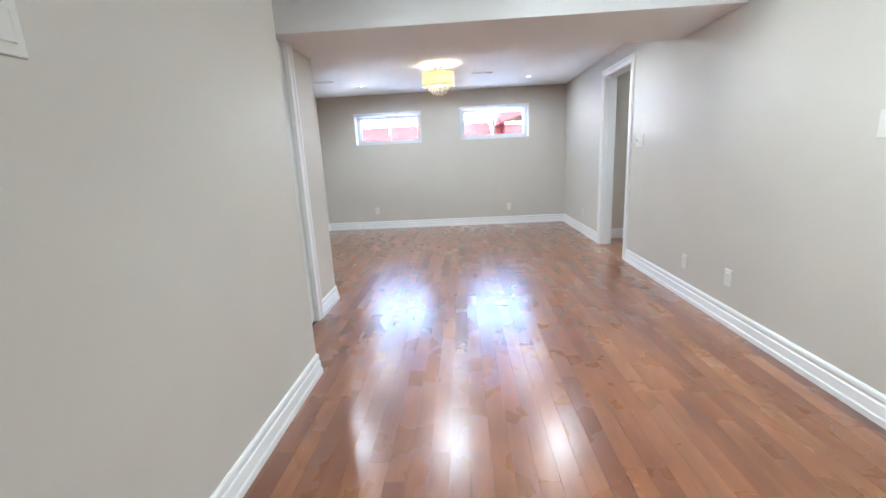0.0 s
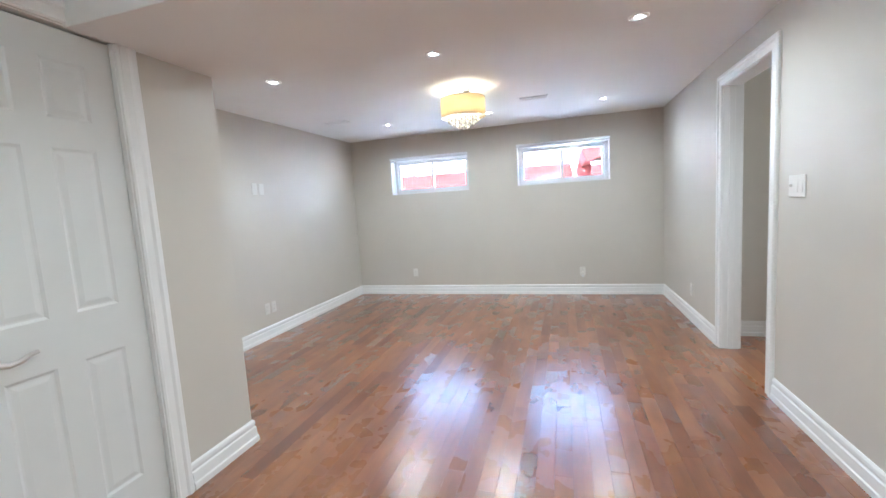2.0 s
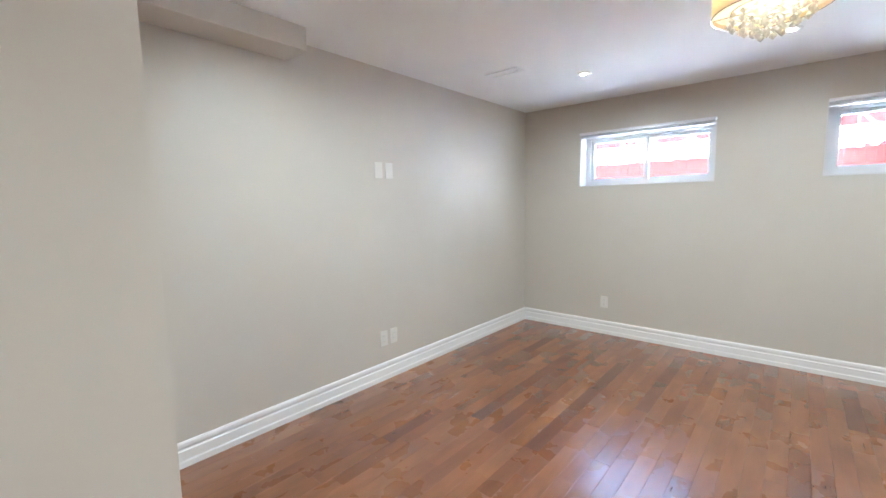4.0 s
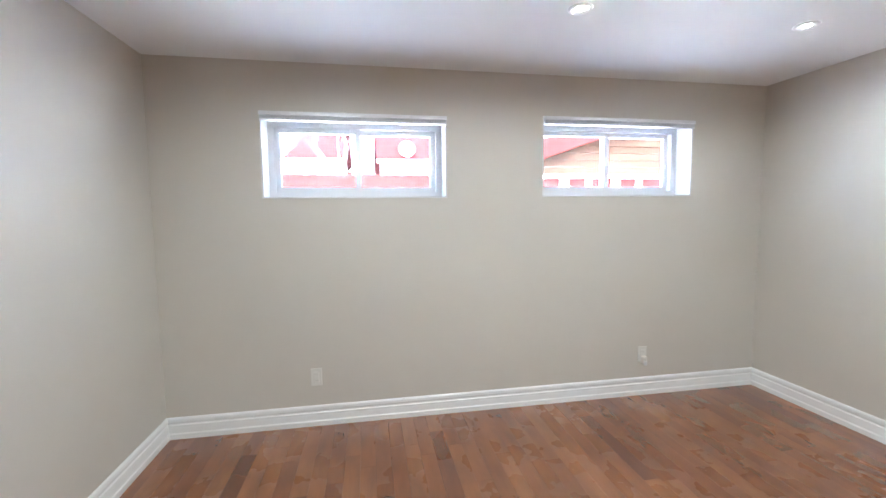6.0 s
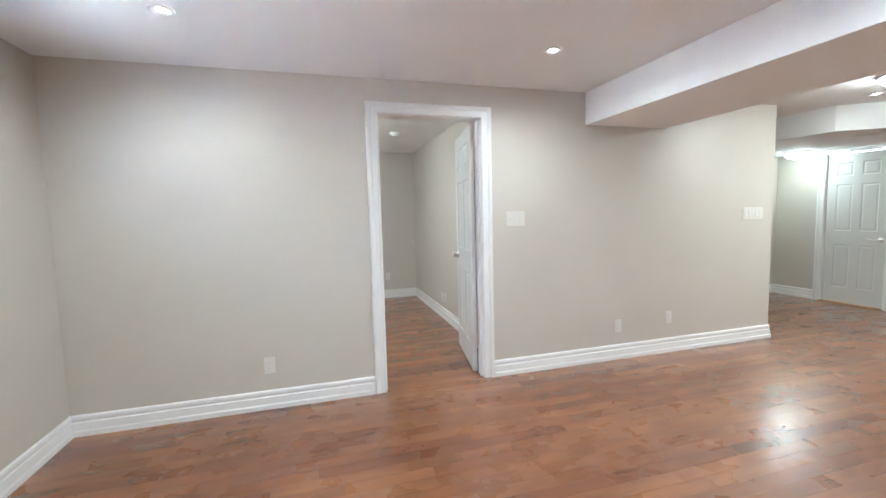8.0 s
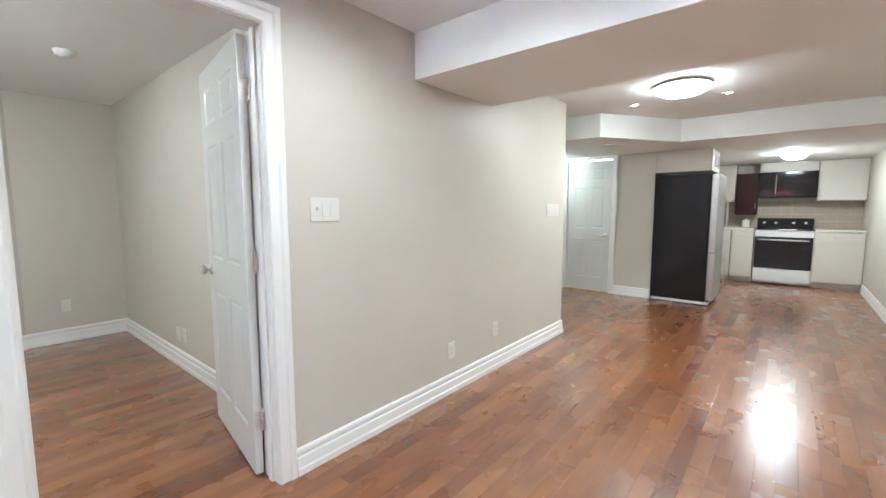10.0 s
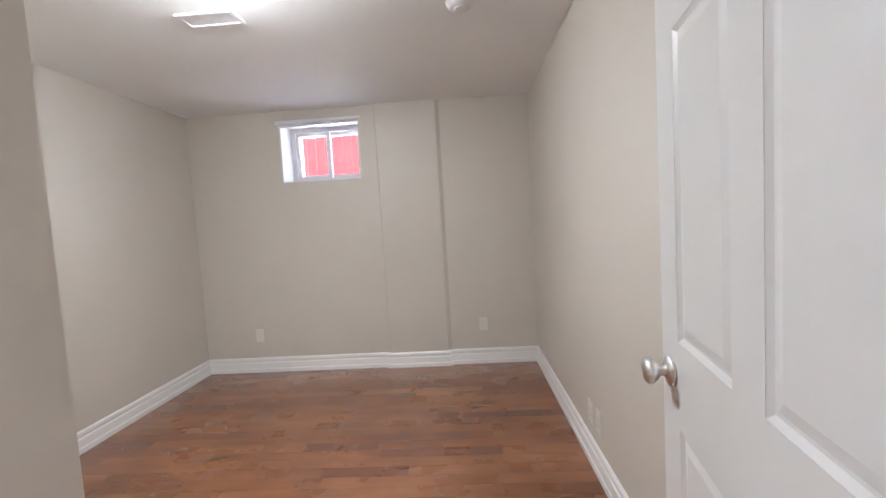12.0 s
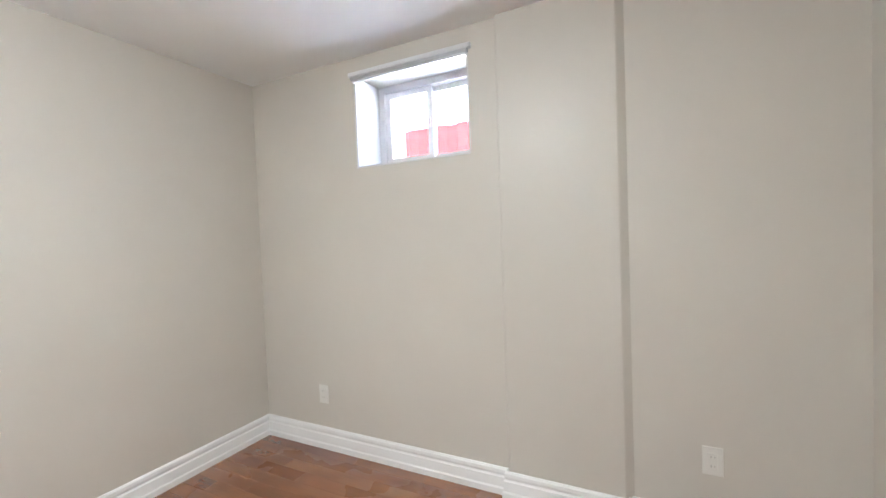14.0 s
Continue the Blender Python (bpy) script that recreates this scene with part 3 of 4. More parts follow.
# ---- small fixtures on walls and ceilings ----
def outlet(loc, rz, label="white electrical outlet in a plain wall plate", slots=True):
    o = thing("wall_outlet", loc, rz, label, "outlet", "wall outlets")
    part("wall_plate", boxed(-0.036, 0.036, -0.006, 0.0, -0.058, 0.058, 0.003), PLATE, o)
    if slots:
        ins = part("receptacle", boxed(-0.017, 0.017, -0.0085, -0.005, -0.034, 0.034, 0.0015, 1), PLATE, o)
        for zc in (-0.019, 0.019):
            for xc, hh in ((-0.006, 0.0045), (0.006, 0.0035)):
                part("slot", boxed(xc - 0.001, xc + 0.001, -0.0092, -0.008, zc - hh, zc + hh), SLOT, ins)
    return o


def switch_plate(loc, rz, gangs, label, toggle_first=False):
    """A wall plate with one device a gang."""
    o = thing("light_switch", loc, rz, label, "light switch", "light switches")
    w = 0.036 + 0.023 * (gangs - 1)
    part("wall_plate", boxed(-w, w, -0.006, 0.0, -0.058, 0.058, 0.003), PLATE, o)
    for g in range(gangs):
        xc = (g - (gangs - 1) / 2) * 0.046
        if toggle_first and g == 0:
            part("toggle", boxed(xc - 0.0045, xc + 0.0045, -0.020, -0.005, -0.004, 0.012, 0.002), PLATE, o)
        else:
            bm = boxed(xc - 0.0165, xc + 0.0165, -0.010, -0.005, -0.033, 0.033, 0.0015, 1)
            for v in bm.verts:
                if v.co.z > 0.02 and v.co.y < -0.008:
                    v.co.y += 0.003
            part("rocker", bm, PLATE, o)
    return o


outlet((-3.325, 0, 0.322), 0)
outlet((-0.975, 0, 0.31), 0, "white electrical outlet with a plug-in device below")
plug = thing("plug_in_night_light", (-0.975, -0.009, 0.275), 0, "small white plug-in night light in an outlet", "night light")
part("body", boxed(-0.020, 0.020, -0.032, 0.0, -0.030, 0.024, 0.008, 3), PLATE, plug)
part("lens", boxed(-0.014, 0.014, -0.040, -0.030, -0.040, -0.008, 0.005, 3), VINYL, plug)
outlet((0, -1.165, 0.308), -90)
outlet((0, -4.045, 0.298), -90)
outlet((0, -4.60, 0.325), -90)
for yy in (-2.125, -2.025):
    outlet((-4.225, yy, 1.575), 90, "blank white wall plate high on the wall", False)
    outlet((-4.225, yy, 0.318), 90)
switch_plate((0, -3.054, 1.276), -90, 3, "ivory three-gang light switch, one toggle, two rockers", True)
switch_plate((0, -5.595, 1.262), -90, 5, "ivory wide five-gang rocker light switch")
switch_plate((-2.66, -6.56, 1.515), 90, 3, "ivory three-gang rocker light switch")
outlet((3.56, -2.537, 0.350), -90)
outlet((3.56, -0.505, 0.337), -90)
outlet((2.03, -3.01, 0.26), 180)
outlet((1.90, -3.01, 0.27), 180)


def vent(x, y, z, w, d, label="white stamped metal ceiling air vent"):
    o = thing("ceiling_vent", (x, y, z), 0, label, "air vent", "ceiling vents")
    part("frame", slab_grid(-w / 2, w / 2, -d / 2, d / 2, -0.009, 0.0, [(-w / 2 + 0.018, w / 2 - 0.018, -d / 2 + 0.018, d / 2 - 0.018)], (0, 1, 2)), CEIL, o)
    # flat near-black plate paints the shade of the hollow behind the slats
    part("duct", boxed(-w / 2 + 0.018, w / 2 - 0.018, -d / 2 + 0.018, d / 2 - 0.018, -0.0015, -0.0005), SHADOWGAP, o)
    n = max(3, int((d - 0.036) / 0.014))
    for i in range(n):
        yc = -d / 2 + 0.018 + (i + 0.5) * (d - 0.036) / n
        bm = boxed(-w / 2 + 0.018, w / 2 - 0.018, yc - 0.0056, yc + 0.0056, -0.0055, -0.002)
        part("slat", bm, CEIL, o)


vent(-1.445, -1.335, H1, 0.28, 0.10)
vent(-3.635, -1.37, H1, 0.28, 0.10)
vent(-0.09, -7.12, 2.05, 0.26, 0.12)
vent(1.95, -1.25, H2, 0.13, 0.28)
sm = thing("smoke_detector", (1.99, -2.45, H2), 0, "round white smoke detector on the bedroom ceiling", "smoke detector")
bm = bmesh.new()
lathe(bm, [(0, 0), (0.066, 0), (0.066, -0.010), (0.060, -0.014), (0.058, -0.026), (0.048, -0.034), (0.0, -0.036)], 28)
part("body", bm, VINYL, sm, "", True)
bm = bmesh.new()
lathe(bm, [(0.030, -0.034), (0.030, -0.038), (0.020, -0.039), (0.0, -0.039)], 18)
part("sensor_cap", bm, VINYL, sm, "", True)


# ---- kitchen end ----
BLACK = plain("black_fridge_side", (0.008, 0.008, 0.012), 0.16)
BLACKG = plain("black_glass", (0.010, 0.010, 0.012), 0.08)
STEEL = plain("stainless_steel", (0.60, 0.60, 0.60), 0.30, 0.9)
CABINET = paint("cabinet_cream", (0.60, 0.57, 0.52), 0.4, 0.03, 0.03)
STONE = paint("pale_worktop", (0.62, 0.60, 0.55), 0.2, 0.12, 0.0, 14)
TILE = plain("backsplash_tile", (0.42, 0.36, 0.30), 0.25)

fr = thing("refrigerator", (-0.30, -8.16, 0), 0, "black-sided refrigerator with pale steel doors, top freezer", "refrigerator")
part("body", boxed(-0.66, 0.0, -0.74, 0.0, 0.045, 1.715, 0.006), BLACK, fr, "matt black cabinet")
for z0, z1 in ((0.075, 0.695), (0.705, 1.715)):
    dr = part("door", boxed(-0.745, -0.665, -0.74, 0.0, z0, z1, 0.010, 3), STEEL, fr, "pale steel door")
    bm = bmesh.new()
    zc = (z0 + z1) / 2
    tube(bm, [(-0.75, -0.68, zc - 0.2), (-0.785, -0.68, zc - 0.17), (-0.785, -0.68, zc + 0.17), (-0.75, -0.68, zc + 0.2)], 0.010, 8)
    part("handle", bm, STEEL, dr, "", True)
part("kick_plate", boxed(-0.70, -0.02, -0.73, 0.010, 0.012, 0.045, 0.003), VINYL, fr, "white base grille")
for xx in (-0.62, -0.06):
    for yy in (-0.70, -0.05):
        part("foot", boxed(xx - 0.02, xx + 0.02, yy - 0.02, yy + 0.02, 0.0, 0.016), SHADOWGAP, fr)


def cabinet(name, loc, rz, w, d, z0, z1, doors, label, drawer=False):
    """Front faces +y locally; x from 0 to w, depth towards -y."""
    o = thing(name, loc, rz, label, "cabinet", "kitchen cabinets")
    base = z0 + (0.10 if z0 < 0.05 else 0.0)
    part("body", boxed(0.001, w - 0.001, -d, -0.02, base, z1, 0.002, 1), CABINET, o)
    if z0 < 0.05:
        part("toe_kick", boxed(0.001, w - 0.001, -d, -0.07, 0.0, base), CABINET, o)
    dz = z1 - (0.16 if drawer else 0.0)
    for i in range(doors):
        x0, x1 = w * i / doors + 0.003, w * (i + 1) / doors - 0.003
        dr = part("door", slab_grid(x0, x1, base + 0.003, dz - 0.003, -0.02, 0.0, [(x0 + 0.055, x1 - 0.055, base + 0.058, dz - 0.058)], (0, 2, 1)), CABINET, o)
        part("panel", boxed(x0 + 0.055, x1 - 0.055, -0.018, -0.008, base + 0.058, dz - 0.058), CABINET, dr)
        bm = bmesh.new()
        hx, hz = (x1 - 0.03 if i % 2 == 0 else x0 + 0.03), (dz - 0.12 if z0 < 0.05 else base + 0.12)
        tube(bm, [(hx, 0.0, hz - 0.05), (hx, 0.028, hz - 0.04), (hx, 0.028, hz + 0.04), (hx, 0.0, hz + 0.05)], 0.005, 8)
        part("handle", bm, NICKEL, dr, "satin nickel bar handle", True)
    if drawer:
        dr = part("drawer", boxed(0.003, w - 0.003, -0.02, 0.0, dz, z1 - 0.004, 0.003, 1), CABINET, o)
        bm = bmesh.new()
        tube(bm, [(w / 2 - 0.06, 0.0, dz + 0.08), (w / 2 - 0.05, 0.028, dz + 0.08), (w / 2 + 0.05, 0.028, dz + 0.08), (w / 2 + 0.06, 0.0, dz + 0.08)], 0.005, 8)
        part("handle", bm, NICKEL, dr, "satin nickel bar handle", True)
    return o


cabinet("wall_cabinet", (-0.95, -8.90, 0), 90, 0.70, 0.658, 1.76, 2.045, 2, "shallow cream cabinet above the refrigerator")
cabinet("base_cabinet", (-0.98, -10.68, 0), 0, 0.68, 0.60, 0.0, 0.90, 2, "cream kitchen base cabinet with drawer", True)
cabinet("base_cabinet", (-1.30, -10.68, 0), 0, 0.31, 0.60, 0.0, 0.90, 1, "narrow cream kitchen base cabinet with drawer", True)
cabinet("base_cabinet", (-2.655, -10.68, 0), 0, 0.575, 0.60, 0.0, 0.90, 1, "cream kitchen base cabinet with drawer", True)
cabinet("wall_cabinet", (-0.98, -10.96, 0), 0, 0.68, 0.33, 1.40, 2.04, 2, "cream kitchen wall cabinet")
DARKW = plain("dark_glazed_door", (0.03, 0.012, 0.014), 0.12)
nc = thing("display_cabinet", (-1.308, -10.96, 1.16), 0, "narrow dark glazed display cabinet", "cabinet")
part("body", boxed(0.0, 0.32, -0.33, -0.02, 0.0, 0.72, 0.003, 1), DARKW, nc)
ndr = part("door", boxed(0.003, 0.317, -0.02, 0.0, 0.003, 0.717, 0.004, 1), DARKW, nc, "dark glossy door")
bm = bmesh.new()
tube(bm, [(0.03, 0.0, 0.10), (0.03, 0.028, 0.11), (0.03, 0.028, 0.19), (0.03, 0.0, 0.20)], 0.005, 8)
part("handle", bm, NICKEL, ndr, "satin nickel bar handle", True)
cabinet("wall_cabinet", (-2.655, -10.96, 0), 0, 0.575, 0.33, 1.40, 2.04, 1, "cream kitchen wall cabinet")
for x0, x1 in ((-1.305, -0.295), (-2.658, -2.078)):
    tagged(new("worktop", mesh_of("worktop", boxed(x0, x1, -11.295, -10.66, 0.90, 0.938, 0.005), STONE)), "pale speckled laminate kitchen worktop", "worktop", "kitchen worktops")

rg = thing("cooking_range", (-2.075, -10.66, 0), 0, "black glass-fronted cooking range with white drawer", "stove")
part("body", boxed(0.0, 0.76, -0.62, -0.03, 0.02, 0.915, 0.004), VINYL, rg, "white enamel body")
od = part("oven_door", boxed(0.01, 0.75, -0.03, 0.0, 0.27, 0.80, 0.008), BLACKG, rg, "black glass oven door")
bm = bmesh.new()
tube(bm, [(0.06, 0.0, 0.75), (0.07, 0.035, 0.75), (0.69, 0.035, 0.75), (0.70, 0.0, 0.75)], 0.010, 8)
part("handle", bm, VINYL, od, "", True)
part("drawer", boxed(0.01, 0.75, -0.03, -0.005, 0.05, 0.26, 0.006), VINYL, rg, "white storage drawer")
part("control_panel", boxed(0.0, 0.76, -0.62, -0.55, 0.915, 1.10, 0.010), BLACKG, rg, "black control panel")
part("cooktop", boxed(0.0, 0.76, -0.55, -0.005, 0.915, 0.928, 0.004), BLACKG, rg, "black glass cooktop")
for i in range(4):
    bm = bmesh.new()
    lathe(bm, [(0.020, 0.0), (0.018, 0.020), (0.0, 0.021)], 16)
    bm.transform(pose(0.10 + 0.16 * i + (0.08 if i > 1 else 0), -0.55, 1.02, -90, 0, 0))
    part("knob", bm, VINYL, rg, "white control knob", True)
mw = thing("microwave_oven", (-2.075, -10.90, 1.45), 0, "black over-range microwave oven", "microwave")
part("body", boxed(0.0, 0.76, -0.39, -0.03, 0.0, 0.43, 0.004), BLACK, mw)
md = part("door", boxed(0.0, 0.57, -0.03, 0.0, 0.02, 0.43, 0.006), BLACKG, mw, "black glass door")
bm = bmesh.new()
tube(bm, [(0.53, 0.0, 0.06), (0.53, 0.03, 0.08), (0.53, 0.03, 0.36), (0.53, 0.0, 0.38)], 0.009, 8)
part("handle", bm, STEEL, md, "", True)
part("control_panel", boxed(0.575, 0.76, -0.03, 0.0, 0.02, 0.43, 0.006), BLACKG, mw)
cabinet("wall_cabinet", (-2.075, -10.96, 0), 0, 0.76, 0.33, 1.885, 2.045, 2, "short cream cabinet above the microwave")

for j in range(4):
    for i in range(16):
        if j == 0 and i == 0:
            bs = thing("backsplash", (-2.655, -11.298, 0.94), 0, "brown glazed tile backsplash behind the worktop", "backsplash", kind="structure")
            tile_mesh = mesh_of("tile", boxed(0.0015, 0.1445, 0.0, 0.008, 0.0015, 0.110, 0.0015, 1), TILE)
        tl = new("tile", tile_mesh)
        tl.parent, tl.location = bs, (i * 0.146 - 0.0, 0, j * 0.113)
cn = thing("canister", (-1.16, -11.05, 0.938), 0, "small white lidded canister on the worktop", "canister")
bm = bmesh.new()
lathe(bm, [(0, 0), (0.05, 0), (0.053, 0.005), (0.053, 0.11), (0.0, 0.11)], 24)
part("body", bm, VINYL, cn, "", True)
bm = bmesh.new()
lathe(bm, [(0.055, 0.11), (0.055, 0.125), (0.02, 0.13), (0.012, 0.145), (0.0, 0.147)], 24)
part("lid", bm, VINYL, cn, "", True)


# ---- outdoors ----
GROUND = paint("snow", (0.84, 0.86, 0.88), 0.7, 0.05, 0.6, 3)
SNOW = paint("settled_snow", (0.85, 0.87, 0.89), 0.7, 0.04, 0.4, 3)
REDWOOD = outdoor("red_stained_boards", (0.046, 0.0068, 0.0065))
WHITEW = outdoor("white_siding", (0.62, 0.62, 0.61), 0.03)
ROOFR = outdoor("red_shingle", (0.036, 0.0040, 0.0042), 0.2, 6.0)
CEDAR = outdoor("dark_cedar_boards", (0.0215, 0.0120, 0.0078), 0.25, 5.0)
_nt = CEDAR.node_tree
_b = _nt.nodes["Principled BSDF"]
_tone = ramp(_nt, _nt.nodes.new("ShaderNodeObjectInfo").outputs["Random"], [(0.0, (0.70, 0.66, 0.62)), (0.5, (0.95, 0.95, 0.95)), (1.0, (1.2, 1.22, 1.25))])
link(_nt, mixed(_nt, "MULTIPLY", 1.0, _b.inputs["Base Color"].links[0].from_socket, _tone), _b.inputs["Base Color"])
BARK = outdoor("frosted_bark", (0.45, 0.45, 0.44), 0.2, 8.0)
CONC = paint("pale_concrete", (0.62, 0.61, 0.58), 0.85, 0.08, 0.3, 4)
ZG = 1.36
solid("ground", slab_grid(-300, 300, -300, 300, ZG - 0.12, ZG, [(-4.5, 4.1, -11.42, 0.32)], (0, 1, 2)), GROUND, "snow-covered yard ground", "ground")


def fence(loc, rz, length, height, pitch, label):
    o = thing("yard_fence", loc, rz, label, "fence")
    rng = random.Random(int(length * 7))
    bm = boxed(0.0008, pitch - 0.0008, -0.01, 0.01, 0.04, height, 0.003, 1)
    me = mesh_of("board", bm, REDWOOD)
    for i in range(int(length / pitch)):
        b = new("board", me)
        b.parent, b.location = o, (i * pitch, rng.uniform(-0.004, 0.004), rng.uniform(-0.012, 0.012))
    for k in range(int(length / 2.4) + 1):
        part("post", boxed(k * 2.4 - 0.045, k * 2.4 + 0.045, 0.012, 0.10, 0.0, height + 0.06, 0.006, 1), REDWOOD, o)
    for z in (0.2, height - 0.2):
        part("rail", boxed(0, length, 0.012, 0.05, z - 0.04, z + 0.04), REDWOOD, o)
    return o


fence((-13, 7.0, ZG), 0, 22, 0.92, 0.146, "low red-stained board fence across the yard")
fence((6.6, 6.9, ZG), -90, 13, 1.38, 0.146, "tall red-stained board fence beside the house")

FARG = plain("far_glass", (0.16, 0.24, 0.32), 0.08)


def house(loc, length, depth, openings, label):
    """A white-sided house, its eaves along x, with a gabled red roof."""
    o = thing("neighbour_house", loc, 0, label, "house", "neighbouring houses")
    holes = [(x, x + w, 1.38, 2.02) for x, w in openings]
    part("wall", slab_grid(0, length, 0, 2.3, 0, 0.2, holes, (0, 2, 1)), WHITEW, o, "white siding")
    mid, rise = depth / 2, 2.28 + depth * 0.52
    for x0 in (0.0, length - 0.2):
        bm = bmesh.new()
        prof = [(0.2, 0), (depth, 0), (depth, 2.2), (mid, rise - 0.2), (0.2, 2.2)]
        ga, gb = ([bm.verts.new((x, y, z)) for y, z in prof] for x in (x0, x0 + 0.2))
        for i in range(5):
            bm.faces.new([ga[i], ga[(i + 1) % 5], gb[(i + 1) % 5], gb[i]])
        bm.faces.new(ga)
        bm.faces.new(gb[::-1])
        part("gable_wall", bm, WHITEW, o)
    bm = bmesh.new()
    prof = [(-0.4, 2.10), (-0.4, 2.28), (mid, rise), (depth + 0.5, 2.28), (depth + 0.5, 2.10), (mid, rise - 0.2)]
    ra, rb = ([bm.verts.new((x, y, z)) for y, z in prof] for x in (-0.3, length + 0.3))
    for i in range(6):
        bm.faces.new([ra[i], ra[(i + 1) % 6], rb[(i + 1) % 6], rb[i]])
    bm.faces.new(ra)
    bm.faces.new(rb[::-1])
    part("roof", bm, ROOFR, o, "red shingle roof")
    part("gutter", boxed(-0.3, length + 0.3, -0.50, -0.39, 2.10, 2.24, 0.02), VINYL, o, "white gutter")
    for x0, x1, z0, z1 in holes:
        xm = (x0 + x1) / 2
        wn = part("window", slab_grid(x0, x1, z0, z1, -0.02, 0.12, [(x0 + 0.09, xm - 0.04, z0 + 0.09, z1 - 0.09), (xm + 0.04, x1 - 0.09, z0 + 0.09, z1 - 0.09)], (0, 2, 1)), VINYL, o)
        part("pane", boxed(x0 + 0.05, x1 - 0.05, 0.07, 0.08, z0 + 0.05, z1 - 0.05), FARG, wn, "blue-grey glass")
    return o


house((-14, 15, ZG), 9.8, 8, [(1.2, 1.2), (4.2, 1.4), (7.95, 1.15)], "white-sided house with a steep red shingle roof")
small_house = house((-2.3, 15, ZG), 2.6, 6, [(0.7, 1.1)], "narrow white-sided house with a red roof and round dish")
bm = bmesh.new()
lathe(bm, [(0, 0.0), (0.16, -0.02), (0.28, -0.07), (0.34, -0.12), (0.33, -0.13), (0.27, -0.085), (0.15, -0.035), (0, -0.015)], 28)
bm.transform(pose(0.95, -0.45, 2.72, 75, 0, 0))
part("satellite_dish", bm, VINYL, small_house, "white round dish on the eaves", True)
bm = bmesh.new()
tube(bm, [(0.95, -0.40, 2.70), (0.95, -0.15, 2.60), (0.95, 0.0, 2.45)], 0.025, 8)
part("dish_arm", bm, VINYL, small_house, "", True)


def wedge_board():
    """Bevel siding: thin top edge, thick lower edge standing proud."""
    bm = bmesh.new()
    prof = [(-0.016, 0.0), (-0.006, 0.127), (0.012, 0.127), (0.012, 0.0)]
    a, b = ([bm.verts.new((x, y, z)) for y, z in prof] for x in (0.0, 1.0))
    for i in range(4):
        bm.faces.new([a[i], b[i], b[(i + 1) % 4], a[(i + 1) % 4]])
    bm.faces.new(a)
    bm.faces.new(b[::-1])
    return bm


sh = thing("garden_shed", (-0.56, 4.5, ZG), 0, "brown cedar-clad shed with a red sloping roof", "shed")
sb = mesh_of("siding_board", wedge_board(), CEDAR)
for i in range(18):
    z = 0.72 + i * 0.13
    x0 = max(0.12, (z + 0.13 - 0.98) / 0.34 - 0.1)
    b = new("siding_board", sb)
    b.parent, b.location, b.scale = sh, (x0, 0.03, z), (8.8 - x0, 1, 1)
part("sill_beam", boxed(0.0, 8.8, -0.05, 0.05, 0.64, 0.70, 0.006), WHITEW, sh, "white beam")
for k in range(14):
    part("white_post", boxed(0.55 + k * 0.52, 0.55 + k * 0.52 + (0.10, 0.16)[k % 2], -0.06, -0.002, 0.0, 0.64, 0.005, 1), WHITEW, sh, "white post")
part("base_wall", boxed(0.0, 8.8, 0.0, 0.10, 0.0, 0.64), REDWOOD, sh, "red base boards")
ang = math.atan2(0.34, 1.0)
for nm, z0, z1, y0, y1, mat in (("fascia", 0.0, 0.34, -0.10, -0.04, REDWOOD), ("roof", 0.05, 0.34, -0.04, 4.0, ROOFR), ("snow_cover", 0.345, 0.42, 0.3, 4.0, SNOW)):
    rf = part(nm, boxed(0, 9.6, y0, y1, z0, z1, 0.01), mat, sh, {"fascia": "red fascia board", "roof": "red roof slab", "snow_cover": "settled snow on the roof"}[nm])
    rf.matrix_basis = Matrix.Translation((-0.1, 0, 0.70)) @ Matrix.Rotation(-ang, 4, "Y")
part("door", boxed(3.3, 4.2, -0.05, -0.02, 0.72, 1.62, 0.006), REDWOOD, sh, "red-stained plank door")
part("end_wall", boxed(8.7, 8.8, 0.1, 3.9, 0.0, 3.2), CEDAR, sh)
part("back_wall", boxed(0.3, 8.8, 3.8, 3.9, 0.0, 0.75), CEDAR, sh)


def tree(loc, height, seed, label):
    o = thing("yard_tree", loc, 0, label, "tree", "yard trees")
    rng = random.Random(seed)
    bm = bmesh.new()

    def limb(p, d, length, r, depth):
        pts, rad = [p.copy()], [r]
        for k in range(1, 5):
            d = (d + Vector((rng.uniform(-0.22, 0.22), rng.uniform(-0.22, 0.22), rng.uniform(-0.05, 0.15)))).normalized()
            pts.append(pts[-1] + d * length / 4)
            rad.append(r * (1 - 0.16 * k))
        tube(bm, pts, rad, 6 if depth < 2 else 4)
        if depth >= 3:
            return
        for k in range(4 if depth == 0 else 3):
            q = pts[rng.randint(2, 4)]
            a = rng.uniform(0, 2 * math.pi)
            limb(q, (d + 1.1 * Vector((math.cos(a), math.sin(a), rng.uniform(0.0, 0.5)))).normalized(), length * rng.uniform(0.5, 0.72), rad[-1] * 0.75, depth + 1)
    limb(Vector((0, 0, 0)), Vector((0, 0, 1)), height * 0.42, height * 0.022, 0)
    part("trunk", bm, BARK, o, "pale bare trunk and branches")
    return o


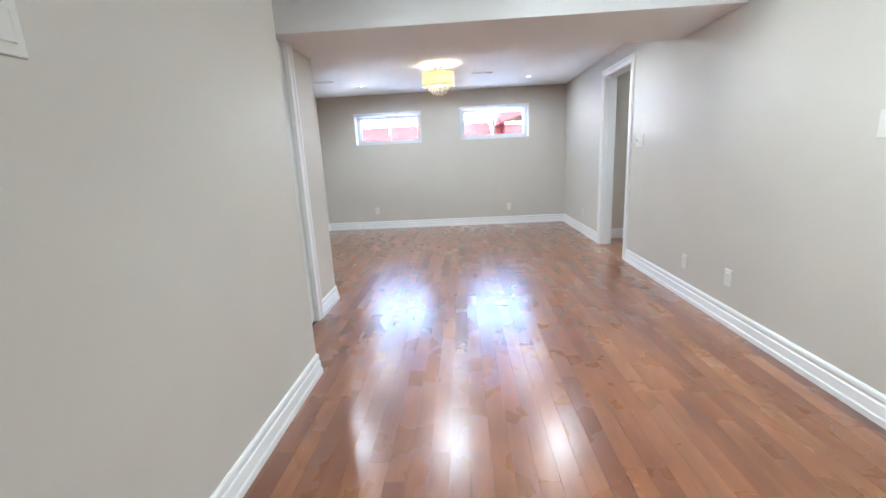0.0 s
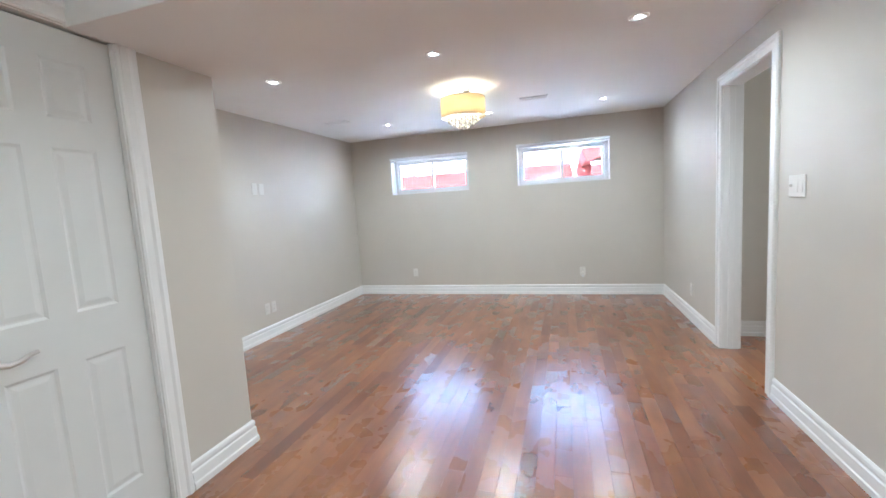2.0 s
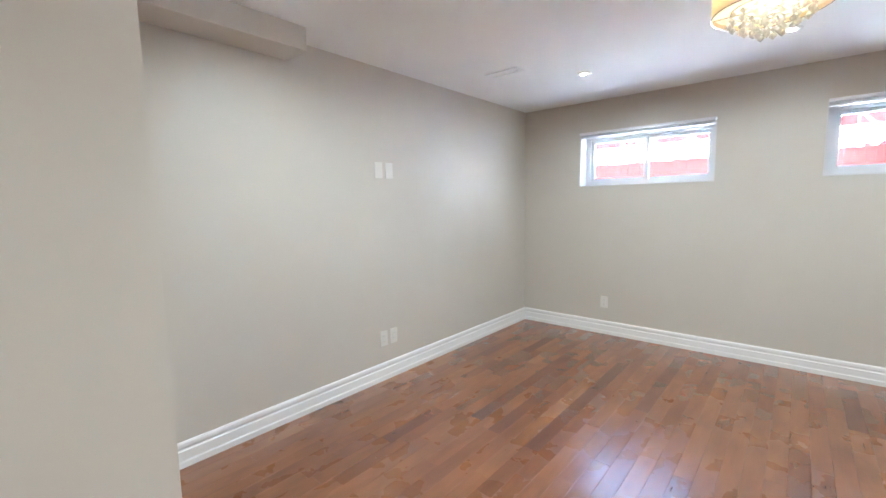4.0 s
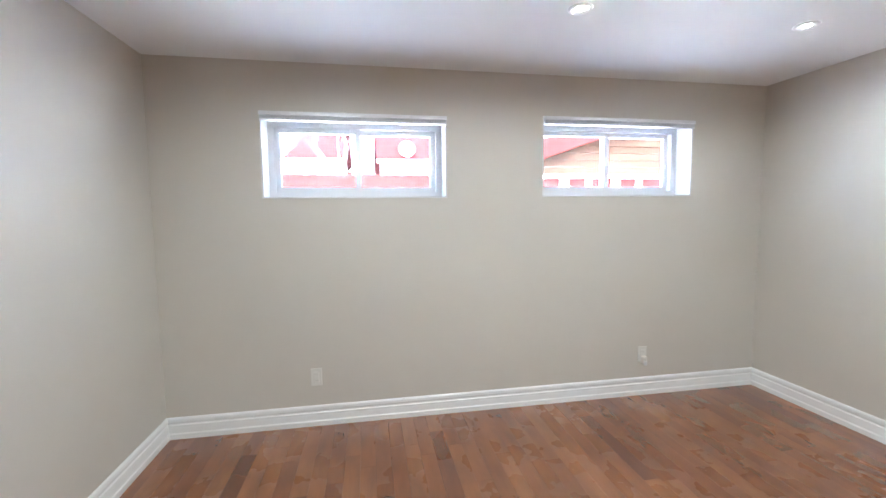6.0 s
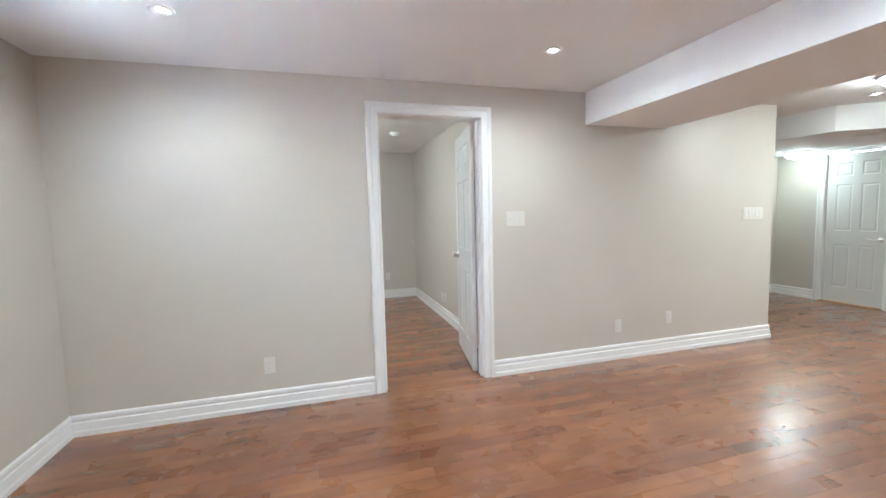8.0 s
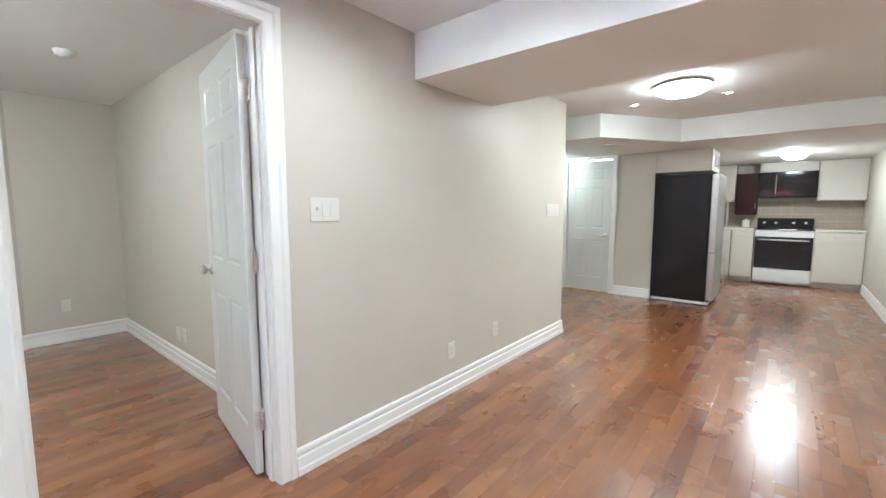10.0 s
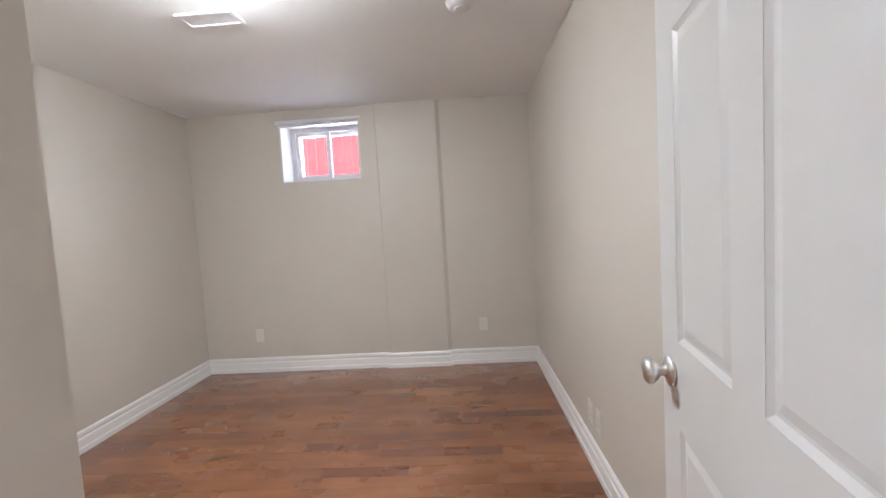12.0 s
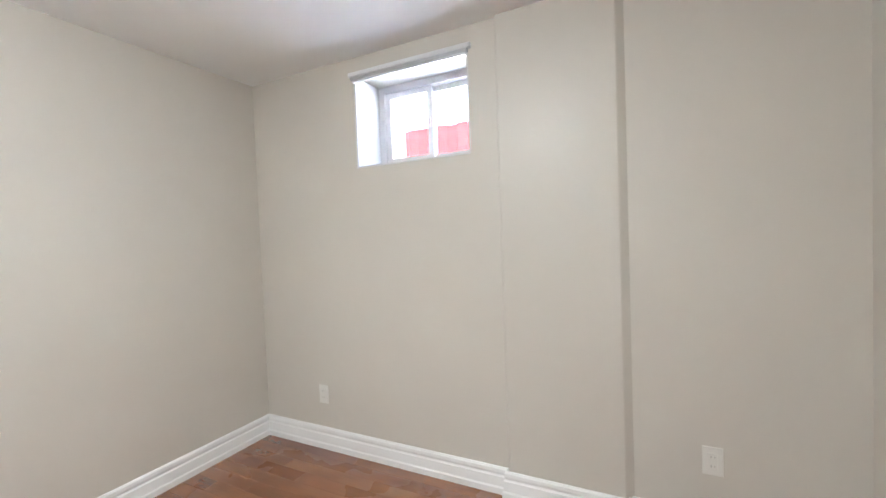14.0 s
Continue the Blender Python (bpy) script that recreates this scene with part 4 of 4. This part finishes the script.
tree((-0.9, 3.9, ZG), 2.2, 3, "small bare yard tree with frosted branches")
tree((-3.6, 9.0, ZG), 4.6, 8, "young bare tree with frosted branches behind the fence")
tree((-5.4, 8.4, ZG), 4.0, 12, "young bare tree with frosted branches behind the fence")
tree((0.9, 10.2, ZG), 4.4, 21, "young bare tree with frosted branches beside the small house")
ww = thing("window_well", (4.35, -1.9, 1.30), 0, "pale concrete window well kerb outside the bedroom", "window well")
part("kerb", boxed(0.0, 0.12, 0.0, 1.6, 0, 0.40, 0.012), CONC, ww)
part("return", boxed(-0.25, 0.0, 0.0, 0.10, 0, 0.38, 0.01), CONC, ww)
part("return", boxed(-0.25, 0.0, 1.5, 1.6, 0, 0.22, 0.01), CONC, ww)


# ---- hardwood floor boards ----
def board_faces(x0, x1, y0, y1):
    b, c, t = 0.0006, 0.00012, -0.0185
    vs = [(x0 + b, y0 + b, 0), (x1 - b, y0 + b, 0), (x1 - b, y1 - b, 0), (x0 + b, y1 - b, 0),
          (x0, y0, -c), (x1, y0, -c), (x1, y1, -c), (x0, y1, -c), (x0, y0, t), (x1, y0, t), (x1, y1, t), (x0, y1, t)]
    fs = [(0, 1, 2, 3)]
    for k in (0, 4):
        for i in range(4):
            j = (i + 1) % 4
            fs.append((k + 4 + i, k + 4 + j, k + j, k + i))
    return vs, fs


def lay_floor():
    rng = random.Random(11)
    wd, gap = 0.0845, 0.0004
    lengths = (0.45, 0.68, 0.92, 1.20, 1.45)
    shared = {}
    for L in lengths:
        me = bpy.data.meshes.new("plank")
        me.from_pydata(*[board_faces(-wd / 2 + gap, wd / 2 - gap, gap, L - gap)[0], [], board_faces(0, 1, 0, 1)[1]])
        me.materials.append(FLOOR_O)
        shared[L] = me
    verts, faces, count = [], [], 0
    x = -4.225 + wd / 2
    while x < 3.58:
        y = -11.4 - rng.uniform(0, 1.2)
        while y < 0.03:
            L = rng.choice(lengths)
            y1 = y + L
            inside = not ((x > 1.62 and y1 < -3.15) or (x < -2.96 and y1 < -3.95) or (x < -2.67 and y1 < -5.25) or (x > -0.2 and y1 < -8.3) or (0.15 < x and -5.7 < y and y1 < -3.15))
            if inside:
                if -3.35 < x < -0.25 and -5.0 < y < -0.85 and y1 < 0.3 and count < 300:
                    p = new("plank", shared[L])
                    p.parent, p.location = floor_base, (x, y, 0)
                    count += 1
                else:
                    v, f = board_faces(x - wd / 2 + gap, x + wd / 2 - gap, y + gap, min(y1, 0.30) - gap)
                    k = len(verts)
                    verts += v
                    faces += [tuple(i + k for i in q) for q in f]
            y = y1
        x += wd
    me = bpy.data.meshes.new("planks_rest")
    me.from_pydata(verts, [], faces)
    me.materials.append(FLOOR_I)
    rest = new("planks_rest", me)
    rest.parent = floor_base
    tagged(rest, "reddish-brown stained hardwood strips", "", "", "stuff")


lay_floor()
